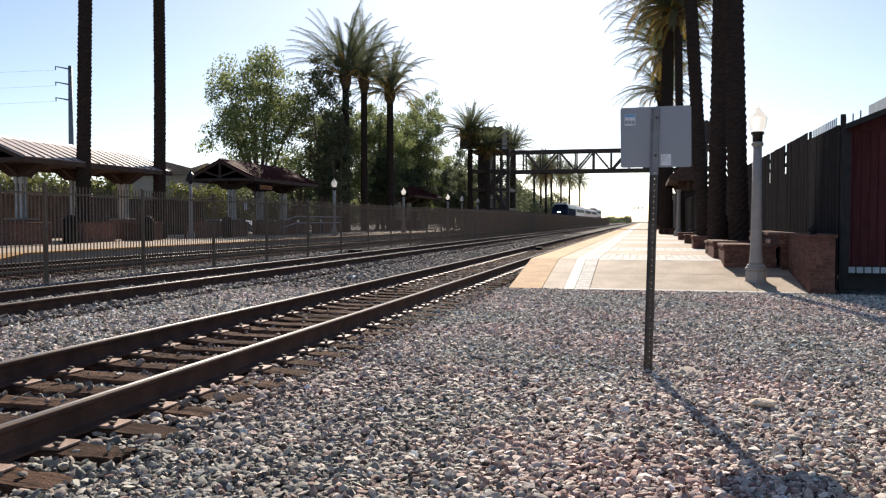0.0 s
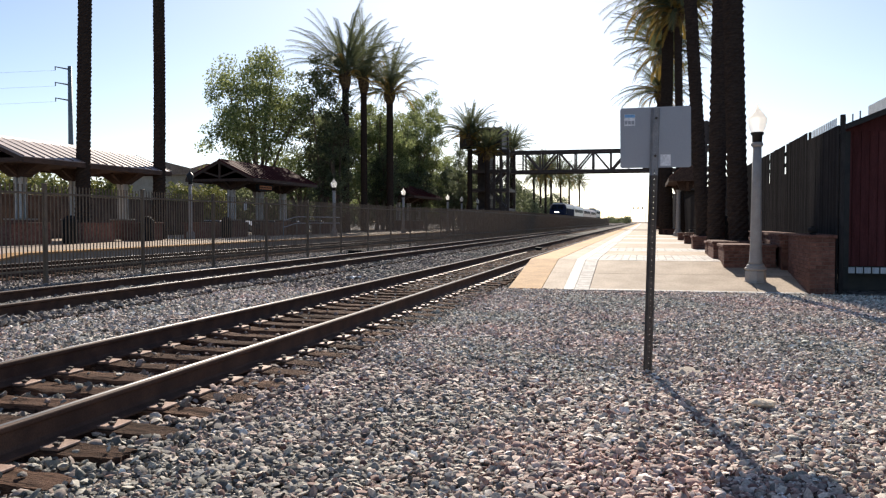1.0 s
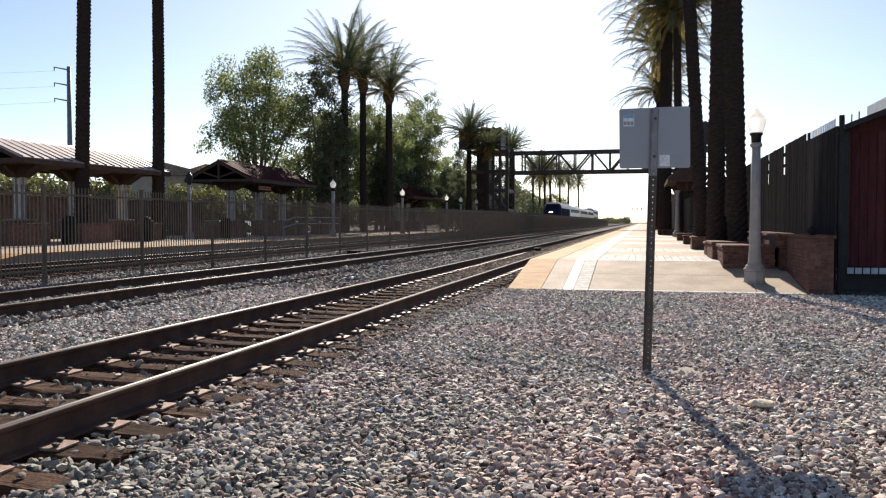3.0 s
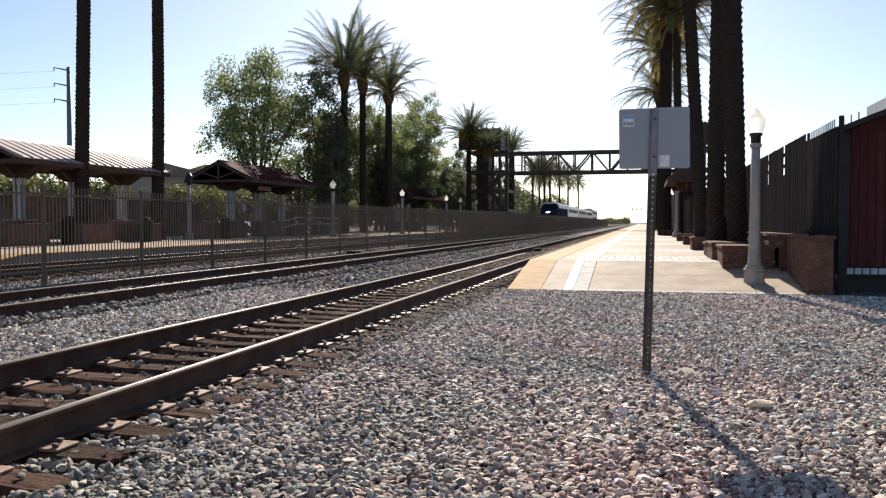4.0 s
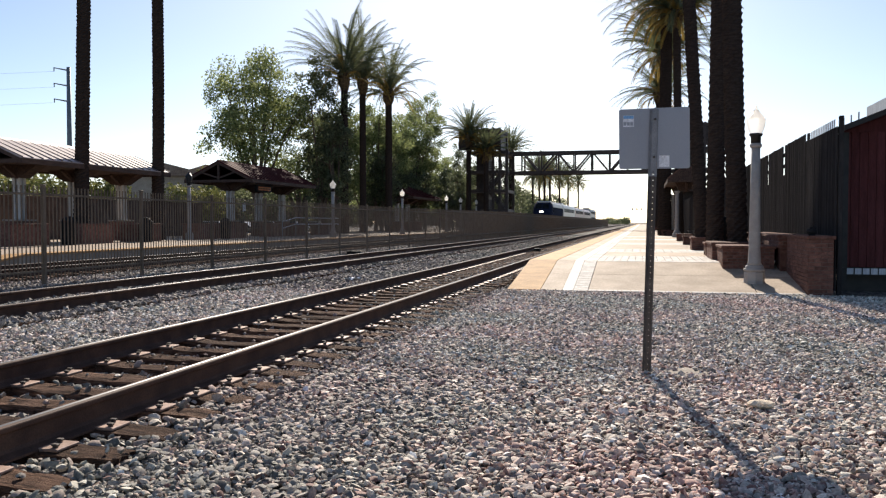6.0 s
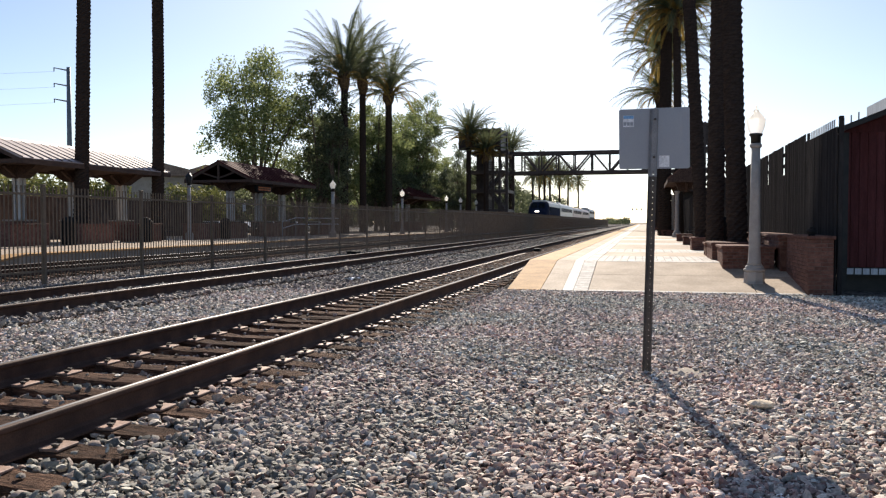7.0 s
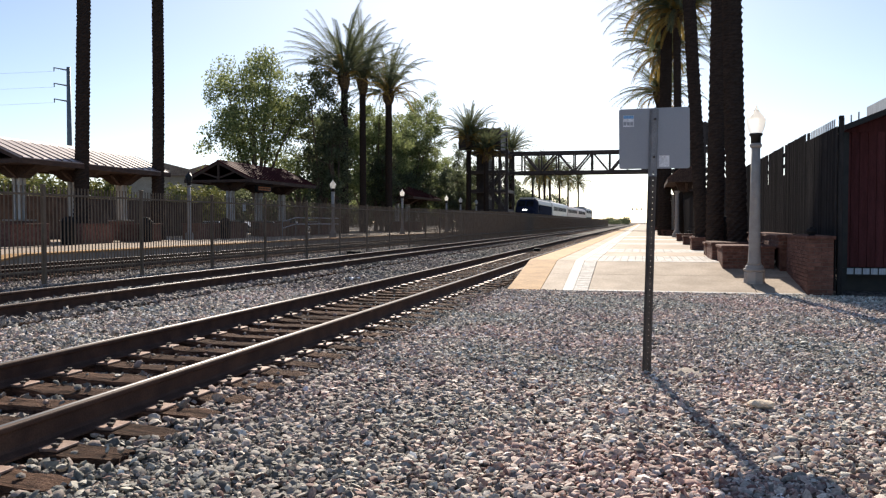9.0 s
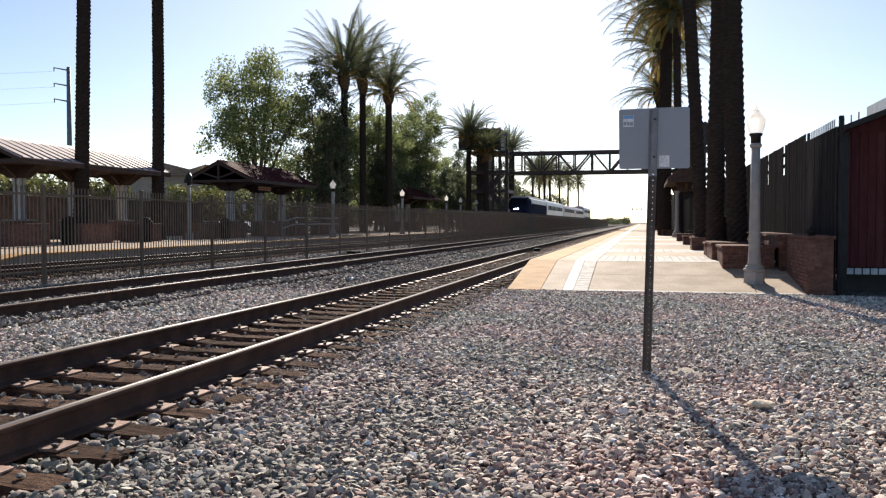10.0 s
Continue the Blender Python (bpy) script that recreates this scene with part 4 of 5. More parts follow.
# ---------------------------------------------------------------- shelters
def shelter(x, y0, y1, half, z_eave, z_ridge, roof, label, cols, sign=False, brick=True, shift=0.0):
    """Gabled platform canopy along y, ridge over x."""
    t = thing("platform_shelter", x, y0, DECK, label, "shelter", "platform shelters")
    L, e, r = y1 - y0, z_eave - DECK, z_ridge - DECK
    for s in (-1, 1):
        bm = bmesh.new()
        n = Vector((s * (r - e), 0, half)).normalized() * 0.06
        v = [bm.verts.new(p) for p in ((0, 0, r), (s * half, 0, e), (s * half, L, e), (0, L, r))]
        w = [bm.verts.new(q.co + n) for q in v]
        for k in range(4):
            bm.faces.new((v[k], v[(k + 1) % 4], w[(k + 1) % 4], w[k]))
        bm.faces.new(v[::-1]); bm.faces.new(w)
        bmesh.ops.recalc_face_normals(bm, faces=bm.faces)
        plane = part("roof_plane", bm, roof, t, "ribbed metal roof slope")
        seams = int(L / 0.56)
        rib = bmesh.new()
        a, b = Vector((0, 0, r)) + n, Vector((s * half, 0, e)) + n
        prism(rib, [(a.x, a.z - 0.01), (b.x, b.z - 0.01), (b.x, b.z + 0.045), (a.x, a.z + 0.012)], -0.024, 0.024)
        rm = bpy.data.meshes.new("seam")
        rib.to_mesh(rm); rib.free()
        # On the pale roof the seams are coloured dark to draw their shadows.
        rm.materials.append(M["roof_seam"] if roof == M["roof_light"] else roof)
        for k in range(seams + 1):
            o = part("seam", rm, None, plane)
            o.matrix_basis = pose(0, 0.03 + k * (L - 0.06) / seams, 0.0)
        part("fascia", slab(s * half - 0.04, s * half + 0.04, -0.02, L + 0.02, e - 0.18, e + 0.02), M["beam"], t)
    cap = bmesh.new()
    prism(cap, [(-0.16, r - 0.02), (0, r + 0.12), (0.16, r - 0.02)], -0.03, L + 0.03)
    part("ridge_cap", cap, roof, t)
    for y in (0.06, L - 0.06):
        for s in (-1, 1):
            bm = bmesh.new()
            rod(bm, (0, y, r - 0.08), (s * half, y, e - 0.08), 0.07, square=True)
            part("rafter", bm, M["beam"], t)
            bm = bmesh.new()
            rod(bm, (0, y, e + 0.1), (s * half * 0.5, y, (e + r) / 2 - 0.1), 0.05, square=True)
            part("brace", bm, M["beam"], t)
        bm = bmesh.new()
        rod(bm, (-half, y, e - 0.08), (half, y, e - 0.08), 0.08, square=True)
        rod(bm, (0, y, e - 0.08), (0, y, r - 0.1), 0.06, square=True)
        part("truss", bm, M["beam"], t)
        if not brick:
            bm = bmesh.new()
            prism(bm, [(-half + 0.1, e - 0.05), (half - 0.1, e - 0.05), (0, r - 0.1)], y - 0.02, y + 0.02)
            part("gable_board", bm, M["beam"], t, "boarded gable end")
    part("ceiling_board", slab(-half + 0.06, half - 0.06, 0.1, L - 0.1, e - 0.10, e - 0.06), M["beam"], t)
    for y in cols:
        yy = y - y0
        for s in (0,):
            if brick:
                part("pedestal", slab(shift - 0.42, shift + 0.42, yy - 0.42, yy + 0.42, 0, 0.95, 0.015), M["brick"], t, "red brick column pedestal")
                part("pedestal_cap", slab(shift - 0.47, shift + 0.47, yy - 0.47, yy + 0.47, 0.95, 1.02, 0.015), M["curb"], t)
            if not brick:
                part("column", lathe(bmesh.new(), [(0.26, 0), (0.26, 0.22), (0.2, 0.28), (0.2, 0.34), (0.14, 0.42), (0.11, e - 0.75), (0.16, e - 0.68), (0.16, e - 0.6)], 14, shift, yy), M["lamp_post"], t, "grey round column with a flared foot", smooth=False)
            for dx, dy in () if not brick else ((0.12, -0.12), (0.12, 0.12), (-0.12, -0.12), (-0.12, 0.12)):
                bm = slab(shift + dx - 0.075, shift + dx + 0.075, yy + dy - 0.075, yy + dy + 0.075, 1.02 if brick else 0.0, e - 0.6, 0.012)
                part("column", bm, M["column"], t, "cream square column")
            bm = bmesh.new()
            prism(bm, [(-0.3, e - 0.62), (0.3, e - 0.62), (half * 0.55, e - 0.1), (-half * 0.55, e - 0.1)], yy - 0.32, yy + 0.32)
            part("corbel", bm, M["beam"], t)
            bm = bmesh.new()
            rod(bm, (0.1, yy + 0.2, e - 0.6), (0.1, yy + 0.95, e - 0.12), 0.07, square=True)
            rod(bm, (0.1, yy - 0.2, e - 0.6), (0.1, yy - 0.95, e - 0.12), 0.07, square=True)
            part("knee_brace", bm, M["beam"], t)
    if sign:
        s = part("display_sign", slab(half - 0.65, half - 0.45, 1.6, 3.6, e - 0.68, e - 0.25, 0.01), M["black"], t, "dark hanging display sign")
        part("display_face", slab(half - 0.445, half - 0.44, 1.75, 3.45, e - 0.58, e - 0.36), M["amber"], s, "amber lit display face")
        for k in range(7):
            part("letter_bar", slab(half - 0.439, half - 0.434, 1.82 + 0.23 * k, 1.98 + 0.23 * k, e - 0.51, e - 0.43), M["beam"], s, "dark display letter bar")
    return t


def bench(x, y, rz=0):
    t = thing("platform_bench", x, y, DECK, "dark slatted metal platform bench", "bench", "platform benches", rz=rz)
    for k in range(5):
        part("seat_slat", slab(-0.22 + 0.09 * k, -0.15 + 0.09 * k, -0.8, 0.8, 0.42, 0.45), M["iron"], t)
    for k in range(4):
        part("back_slat", slab(-0.27, -0.24, -0.8, 0.8, 0.5 + 0.1 * k, 0.57 + 0.1 * k), M["iron"], t)
    for y2 in (-0.7, 0.7):
        for x2 in (-0.22, 0.2):
            part("leg", slab(x2 - 0.025, x2 + 0.025, y2 - 0.025, y2 + 0.025, 0, 0.43), M["iron"], t)
        part("arm", slab(-0.25, 0.22, y2 - 0.02, y2 + 0.02, 0.63, 0.66), M["iron"], t)
    return t


def ramp_rail(x, y0, y1):
    """Low pipe railing whose first length slopes up."""
    t = thing("hand_rail", x, y0, DECK, "pale galvanised pipe hand rail on the opposite platform", "hand rail")
    n = 5
    step = (y1 - y0) / n
    for k in range(n + 1):
        h = 0.95 if k == 0 else 1.2
        bm = bmesh.new()
        rod(bm, (0, k * step, 0), (0, k * step, h), 0.028, n=8)
        part("post", bm, M["pole"], t)
        if k < n:
            for drop in (0.0, 0.42):
                bm = bmesh.new()
                rod(bm, (0, k * step, h - drop), (0, (k + 1) * step, 1.2 - drop), 0.03, n=8)
                part("pipe", bm, M["panel"], t)


def notice_board(x, y):
    t = thing("notice_sign", x, y, DECK, "small white notice sign on a thin steel post", "sign")
    bm = bmesh.new()
    rod(bm, (0, 0, 0), (0, 0, 2.15), 0.03, n=8)
    part("post", bm, M["pole"], t)
    part("plate", slab(-0.12, 0.12, -0.045, -0.032, 1.6, 2.12, 0.004), M["paper"], t, "white notice plate")


def bin_thing(x, y):
    t = thing("litter_bin", x, y, DECK, "round dark litter bin with a domed lid", "litter bin", "litter bins")
    bm = bmesh.new()
    lathe(bm, [(0.26, 0), (0.29, 0.05), (0.29, 0.82), (0.31, 0.85)], 14)
    part("drum", bm, M["black"], t, smooth=True)
    bm = bmesh.new()
    lathe(bm, [(0.31, 0.85), (0.30, 0.93), (0.2, 1.08), (0.06, 1.14)], 14)
    part("lid", bm, M["black"], t, smooth=True)


# ---------------------------------------------------------------- footbridge and towers
BRIDGE_Y = 100.0


def make_bridge():
    t = thing("footbridge", 0, BRIDGE_Y, 0, "dark steel truss footbridge over the tracks", "footbridge")
    x0, x1, zb, zt = -16.6, 6.5, 7.42, 9.95
    for y in (0.0, 2.6):
        part("bottom_chord", slab(x0, x1, y - 0.14, y + 0.14, zb - 0.26, zb + 0.12), M["steel_dark"], t)
        part("top_chord", slab(x0, x1, y - 0.14, y + 0.14, zt - 0.34, zt - 0.02), M["steel_dark"], t)
        nodes, x, k = [], -14.4, 0
        while x < x1:
            bm = bmesh.new()
            rod(bm, (x, y, zb), (x, y, zt - 0.1), 0.085, square=True)
            part("vertical", bm, M["steel_dark"], t)
            if x + 2.1 < x1:
                bm = bmesh.new()
                a, b = (zb, zt) if k % 2 else (zt, zb)
                rod(bm, (x, y, a - 0.1), (x + 2.1, y, b - 0.1), 0.095, square=True)
                part("diagonal", bm, M["steel_dark"], t)
            x += 2.1
            k += 1
        for j in range(3):
            bm = bmesh.new()
            rod(bm, (x0, y, zb + 0.5 + 0.3 * j), (x1, y, zb + 0.5 + 0.3 * j), 0.018, n=6)
            part("handrail", bm, M["steel_dark"], t)
    part("deck", slab(x0, x1, 0.14, 2.46, zb - 0.1, zb + 0.06), M["steel_dark"], t)
    for k in range(12):
        part("roof_beam", slab(x0 + 2 * k, x0 + 2 * k + 0.14, 0.14, 2.46, zt - 0.2, zt), M["steel_dark"], t)


def make_tower(x0, x1, y0, y1, label):
    t = thing("stair_tower", 0, 0, DECK, label, "stair tower", "footbridge towers")
    xs = [x0, (x0 + x1) / 2 - 0.4, (x0 + x1) / 2 + 0.6, x1 - 0.9, x1]
    wide = x0 - 1.4 if x0 < 0 else x0
    for x in xs:
        for y in (y0, y1):
            part("column", slab(x - 0.15, x + 0.15, y - 0.15, y + 0.15, 0, 12.4 if x < x1 - 0.2 else 9.8), M["steel_dark"], t)
    for z in (2.5, 4.9, 7.2, 9.6, 12.3):
        hi = x1 if z < 11 else x1 - 0.9
        part("landing", slab(x0 - 0.1, hi + 0.1, y0 - 0.16, y1 + 0.16, z - 0.36, z), M["steel_dark"], t)
        if z < 8:
            lo = x0 + 2.0
            for k in range(4):
                part("guard_rail", slab(lo, hi, y0 - 0.05, y0 - 0.01, z + 0.22 + 0.26 * k, z + 0.28 + 0.26 * k), M["steel_dark"], t)
            for k in range(9):
                x = lo + (hi - lo) * k / 8
                part("baluster", slab(x - 0.025, x + 0.025, y0 - 0.06, y0 - 0.01, z, z + 1.1), M["steel_dark"], t)
    part("lift_shaft", slab(x0 + 0.5, x0 + 2.0, y0 + 1.9, y1 - 0.2, 0, 12.2), M["steel_dark"], t, "dark clad lift shaft")
    part("upper_cladding", slab(wide, x1 - 1.0, y0 - 0.06, y0 + 0.02, 9.7, 12.3), M["steel_dark"], t, "dark cladding panel")
    part("upper_cladding", slab(x1 - 1.0, x1 - 0.92, y0, y1, 9.7, 12.2), M["steel_dark"], t)
    for k in range(5):
        x = wide + (x1 - 1.0 - wide) * (k + 0.5) / 5
        part("cladding_batten", slab(x - 0.05, x + 0.05, y0 - 0.1, y0 - 0.062, 9.7, 12.3), M["steel_dark"], t)
    for k, (a, b) in enumerate(((0, 2.5), (2.5, 4.9), (4.9, 7.2))):
        p, q = ((x1 - 0.4, a), (x0 + 2.2, b)) if k % 2 else ((x0 + 2.2, a), (x1 - 0.4, b))
        for y in (y0 + 0.2, y0 + 1.5):
            bm = bmesh.new()
            rod(bm, (p[0], y, p[1]), (q[0], y, q[1]), 0.2, square=True)
            part("stringer", bm, M["steel_dark"], t)
            bm = bmesh.new()
            rod(bm, (p[0], y, p[1] + 1.0), (q[0], y, q[1] + 1.0), 0.05, square=True)
            part("handrail", bm, M["steel_dark"], t)
        for s in range(14):
            u = (s + 0.5) / 14
            x = p[0] + (q[0] - p[0]) * u
            z = a + (b - a) * u
            part("step", slab(x - 0.15, x + 0.15, y0 + 0.3, y0 + 1.45, z, z + 0.05), M["steel_dark"], t)


# ---------------------------------------------------------------- train
def car_profile(w, h0, h1):
    return [(-w, h0), (-w, h1 - 0.75), (-w * 0.93, h1 - 0.32), (-w * 0.62, h1 - 0.05), (0, h1), (w * 0.62, h1 - 0.05), (w * 0.93, h1 - 0.32), (w, h1 - 0.75), (w, h0)]


def bogie(t, y, wheels=2):
    b = part("bogie", slab(-1.1, 1.1, y - 1.5, y + 1.5, 0.45, 0.85, 0.05), M["under"], t)
    for k in range(wheels):
        for x in (-0.75, 0.75):
            bm = bmesh.new()
            yy = y - 1.1 + 2.2 * k / max(1, wheels - 1)
            rod(bm, (x - 0.07, yy, 0.46), (x + 0.07, yy, 0.46), 0.46, n=20)
            part("wheel", bm, M["rail"], b)


def make_locomotive():
    t = thing("locomotive", TRACKS[2], 150, RAIL_TOP, "navy and silver diesel passenger locomotive with lit headlights", "locomotive")
    bm = bmesh.new()
    prism(bm, car_profile(1.5, 0.95, 4.38), 3.2, 19.6)
    part("body", bm, M["silver"], t, "silver locomotive body")
    for side in (-1, 1):
        part("side_panel", slab(side * 1.503 - 0.004, side * 1.503 + 0.004, 3.2, 19.55, 1.0, 3.5), M["navy"], t, "dark navy side panel")
    # raked nose, rounded from the bumper up to the cab roof
    bm = bmesh.new()
    ring = []
    for y, w, top, low in ((0.0, 1.02, 2.45, 0.62), (0.12, 1.2, 2.68, 0.55), (0.5, 1.34, 2.95, 0.5), (0.95, 1.42, 3.28, 0.5), (1.5, 1.46, 3.78, 0.6), (2.0, 1.48, 4.12, 0.7), (2.5, 1.5, 4.30, 0.85), (3.2, 1.5, 4.38, 0.95)):
        ring.append([])
        for k in range(15):
            a = math.pi * k / 14
            cx, cz = -math.cos(a), math.sin(a)
            x = math.copysign(abs(cx) ** 0.38, cx) * w
            ring[-1].append(bm.verts.new((x, y, low + (top - low) * (0.55 + 0.45 * cz ** 0.75 if 0 < k < 14 else 0.0))))
    for a, b in zip(ring, ring[1:]):
        for k in range(len(a)):
            bm.faces.new((a[k], a[(k + 1) % len(a)], b[(k + 1) % len(a)], b[k]))
    bm.faces.new(ring[0]); bm.faces.new(ring[-1][::-1])
    bmesh.ops.recalc_face_normals(bm, faces=bm.faces)
    part("nose", bm, M["navy"], t, "dark raked cab nose")
    for x in (-0.56, 0.56):
        w = bmesh.new()
        v = [w.verts.new(p) for p in ((x - 0.48, 0.92, 3.29), (x + 0.48, 0.92, 3.29), (x + 0.42, 1.72, 3.98), (x - 0.42, 1.72, 3.98))]
        u = [w.verts.new(q.co + Vector((0, 0.05, -0.06))) for q in v]
        w.faces.new(v); w.faces.new(u[::-1])
        for k in range(4):
            w.faces.new((v[k], u[k], u[(k + 1) % 4], v[(k + 1) % 4]))
        bmesh.ops.recalc_face_normals(w, faces=w.faces)
        part("windscreen", w, M["glass"], t, "dark windscreen pane")
    hl = bmesh.new()
    for x in (-0.16, 0.16):
        rod(hl, (x, 0.12, 2.72), (x, 0.5, 2.72), 0.13, n=16)
    part("headlight", hl, M["headlight"], t, "bright lit headlight")
    for x in (-0.84, 0.84):
        d = bmesh.new()
        rod(d, (x, -0.02, 2.12), (x, 0.2, 2.12), 0.10, n=14)
        part("ditch_light", d, M["headlight"], t, "lit ditch light")
    part("pilot", slab(-1.2, 1.2, -0.12, 0.5, 0.12, 0.62, 0.04), M["under"], t)
    part("nose_band", slab(-1.0, 1.0, -0.03, 0.02, 1.3, 1.55, 0.01), M["silver"], t, "silver band across the nose")
    # These two roof pieces are white to paint the sun highlight along the top.
    part("cab_roof", box(bmesh.new(), -0.95, 0.95, 2.1, 4.6, 4.15, 4.43, 0.1), M["white_and_glint"], t, "cab roof coloured pale as a sun highlight")
    part("roof_band", box(bmesh.new(), -1.02, 1.02, 2.6, 19.4, 4.33, 4.43, 0.03), M["white_and_glint"], t, "roof panel coloured pale as a sun highlight")
    for s in (-1, 1):
        part("side_stripe", slab(s * 1.509 - 0.002, s * 1.509 + 0.002, 3.3, 19.5, 1.3, 1.42), M["silver"], t, "silver side stripe")
        part("cab_window", slab(s * 1.512 - 0.005, s * 1.512 + 0.005, 3.5, 4.4, 2.75, 3.35), M["glass"], t)
    for k in range(3):
        bm = bmesh.new()
        rod(bm, (0, 9 + 3.2 * k, 4.40), (0, 9 + 3.2 * k, 4.56), 0.62, n=16)
        part("roof_fan", bm, M["under"], t)
    part("fuel_tank", slab(-1.25, 1.25, 8, 14, 0.35, 0.98, 0.1), M["under"], t)
    bogie(t, 4.6); bogie(t, 17.2)
    return t


def make_coach(h, material, label):
    t = thing("passenger_coach", TRACKS[2], 170, RAIL_TOP, label, "railway coach", "train coaches")
    bm = bmesh.new()
    prism(bm, car_profile(1.52, 0.75, h), 0.35, 25.6)
    part("body", bm, material, t)
    for s in (-1, 1):
        part("stripe", slab(s * 1.523 - 0.004, s * 1.523 + 0.004, 0.5, 25.4, 1.2, 1.55), M["coach_red"], t, "dusty red side stripe")
        for z in ((3.0,) if h < 4.5 else (1.9, 3.5)):
            for k in range(11):
                part("window", slab(s * 1.524 - 0.006, s * 1.524 + 0.006, 2.0 + 2.0 * k, 3.4 + 2.0 * k, z - 0.05, z + 0.6), M["glass"], t)
    part("gangway", slab(-0.6, 0.6, 0.0, 25.95, 0.9, 3.2, 0.03), M["under"], t)
    part("roof_unit", slab(-0.8, 0.8, 4, 7.5, h - 0.06, h + 0.18, 0.06), M["silver"], t)
    bogie(t, 3.6); bogie(t, 22.3)
    return t


# ---------------------------------------------------------------- buildings and poles
def make_shed():
    t = thing("red_shed", 0, 0, 0, "dark red boarded shed behind the brick pier", "shed")
    y0, xa, xb = 17.3, 3.76, 9.4
    x = xa
    while x < xb:
        part("board", slab(x + 0.003, x + 0.147, y0, y0 + 0.05, 0.42, 3.05, 0.004), M["red_board"], t)
        x += 0.15
    part("core", slab(xa, xb, y0 + 0.05, 19.6, 0.36, 3.02), M["slat"], t)
    bm = bmesh.new()
    prism(bm, [(xa - 0.08, 3.02), (xa - 0.08, 3.12), (6.5, 4.24), (xb, 3.3), (xb, 3.18), (6.5, 4.1)], y0 - 0.45, 19.8)
    part("roof", bm, M["iron"], t, "black edged pitched roof")
    bm = bmesh.new()
    prism(bm, [(xa, 3.02), (xb, 3.02), (xb, 3.2), (6.5, 4.12), (xa, 3.08)], y0 - 0.02, y0 + 0.04)
    part("gable", bm, M["red_board"], t)
    part("corner_trim", slab(xa - 0.06, xa + 0.1, y0 - 0.03, y0 + 0.02, 0.0, 3.02), M["iron"], t)
    part("skirt", slab(xa, xb, y0 + 0.3, y0 + 0.4, -0.1, 0.4), M["iron"], t)
    s = part("sill_beam", slab(xa, xb, y0 - 0.06, y0 + 0.06, 0.26, 0.41), M["iron"], t)
    for k in range(30):
        part("tile", slab(xa + 0.09 + 0.142 * k, xa + 0.205 + 0.142 * k, y0 - 0.075, y0 - 0.06, 0.285, 0.40), M["panel"], s, "pale square marker")
    for x in (3.70, 3.83, 3.96):
        part("peg", slab(x - 0.012, x + 0.012, 16.98, 17.004, 3.1 + 0.4 * (x - 3.7), 3.27 + 0.4 * (x - 3.7)), M["panel"], t)
    t = thing("sheet_parapet", 0, 0, 0, "pale corrugated sheet screen above the shed", "screen")
    for k in range(28):
        part("sheet", slab(4.55, 4.585 + 0.01 * (k % 2), 14.4 + 0.16 * k, 14.555 + 0.16 * k, 3.40, 3.70), M["panel"], t)
    part("rail", slab(4.6, 4.66, 14.4, 18.9, 3.34, 3.42), M["iron"], t)
    part("strut", slab(4.6, 4.66, 17.4, 17.46, 3.1, 3.5), M["iron"], t)
    part("strut", slab(4.6, 4.66, 18.6, 18.66, 3.1, 3.5), M["iron"], t)


def make_house(x, y, w, d, h, rise, rz, label):
    t = thing("house", x, y, GROUND_Z, label, "house", "houses beyond", rz=rz)
    part("wall", slab(-w / 2, w / 2, -d / 2, d / 2, 0, h), M["stucco"], t)
    bm = bmesh.new()
    prism(bm, [(-w / 2 - 0.5, h - 0.1), (w / 2 + 0.5, h - 0.1), (0, h + rise)], -d / 2 - 0.5, d / 2 + 0.5)
    part("roof", bm, M["tile_roof"], t)
    for k in range(3):
        for z in (1.0, 3.9):
            if z + 1.2 < h:
                win = part("window", slab(w / 2 - 0.02, w / 2 + 0.05, -d / 2 + 1.2 + k * d / 3.2, -d / 2 + 2.4 + k * d / 3.2, z, z + 1.2), M["column"], t)
                part("pane", slab(w / 2 + 0.05, w / 2 + 0.06, -d / 2 + 1.3 + k * d / 3.2, -d / 2 + 2.3 + k * d / 3.2, z + 0.1, z + 1.1), M["glass"], win)
    return t


def make_utility_pole(x, y, h):
    t = thing("utility_pole", x, y, GROUND_Z, "tall grey steel power pole with three side arms", "utility pole")
    bm = bmesh.new()
    rod(bm, (0, 0, 0), (0, 0, h), 0.34, 0.2, 12)
    part("pole", bm, M["pole"], t, smooth=True)
    for k in range(3):
        z = h - 0.2 - 1.65 * k
        bm = bmesh.new()
        rod(bm, (0, 0, z - 0.15), (-1.35, -0.64, z + 0.1), 0.09, 0.05, 8)
        a = part("arm", bm, M["pole"], t)
        bm = bmesh.new()
        rod(bm, (-1.3, -0.62, z + 0.05), (-1.3, -0.62, z - 0.3), 0.06, 0.05, 8)
        part("insulator", bm, M["pole"], a)
        bm = bmesh.new()
        prev = Vector((-1.3, -0.62, z - 0.3))
        for j in range(1, 13):
            u = j / 12
            nxt = Vector((-1.3 - 95 * u, -0.62 - 34 * u, z - 0.3 - 7.0 * u * (1 - u)))
            rod(bm, prev, nxt, 0.009, n=5)
            prev = nxt
        part("wire", bm, M["pole"], a, "thin sagging power wire")


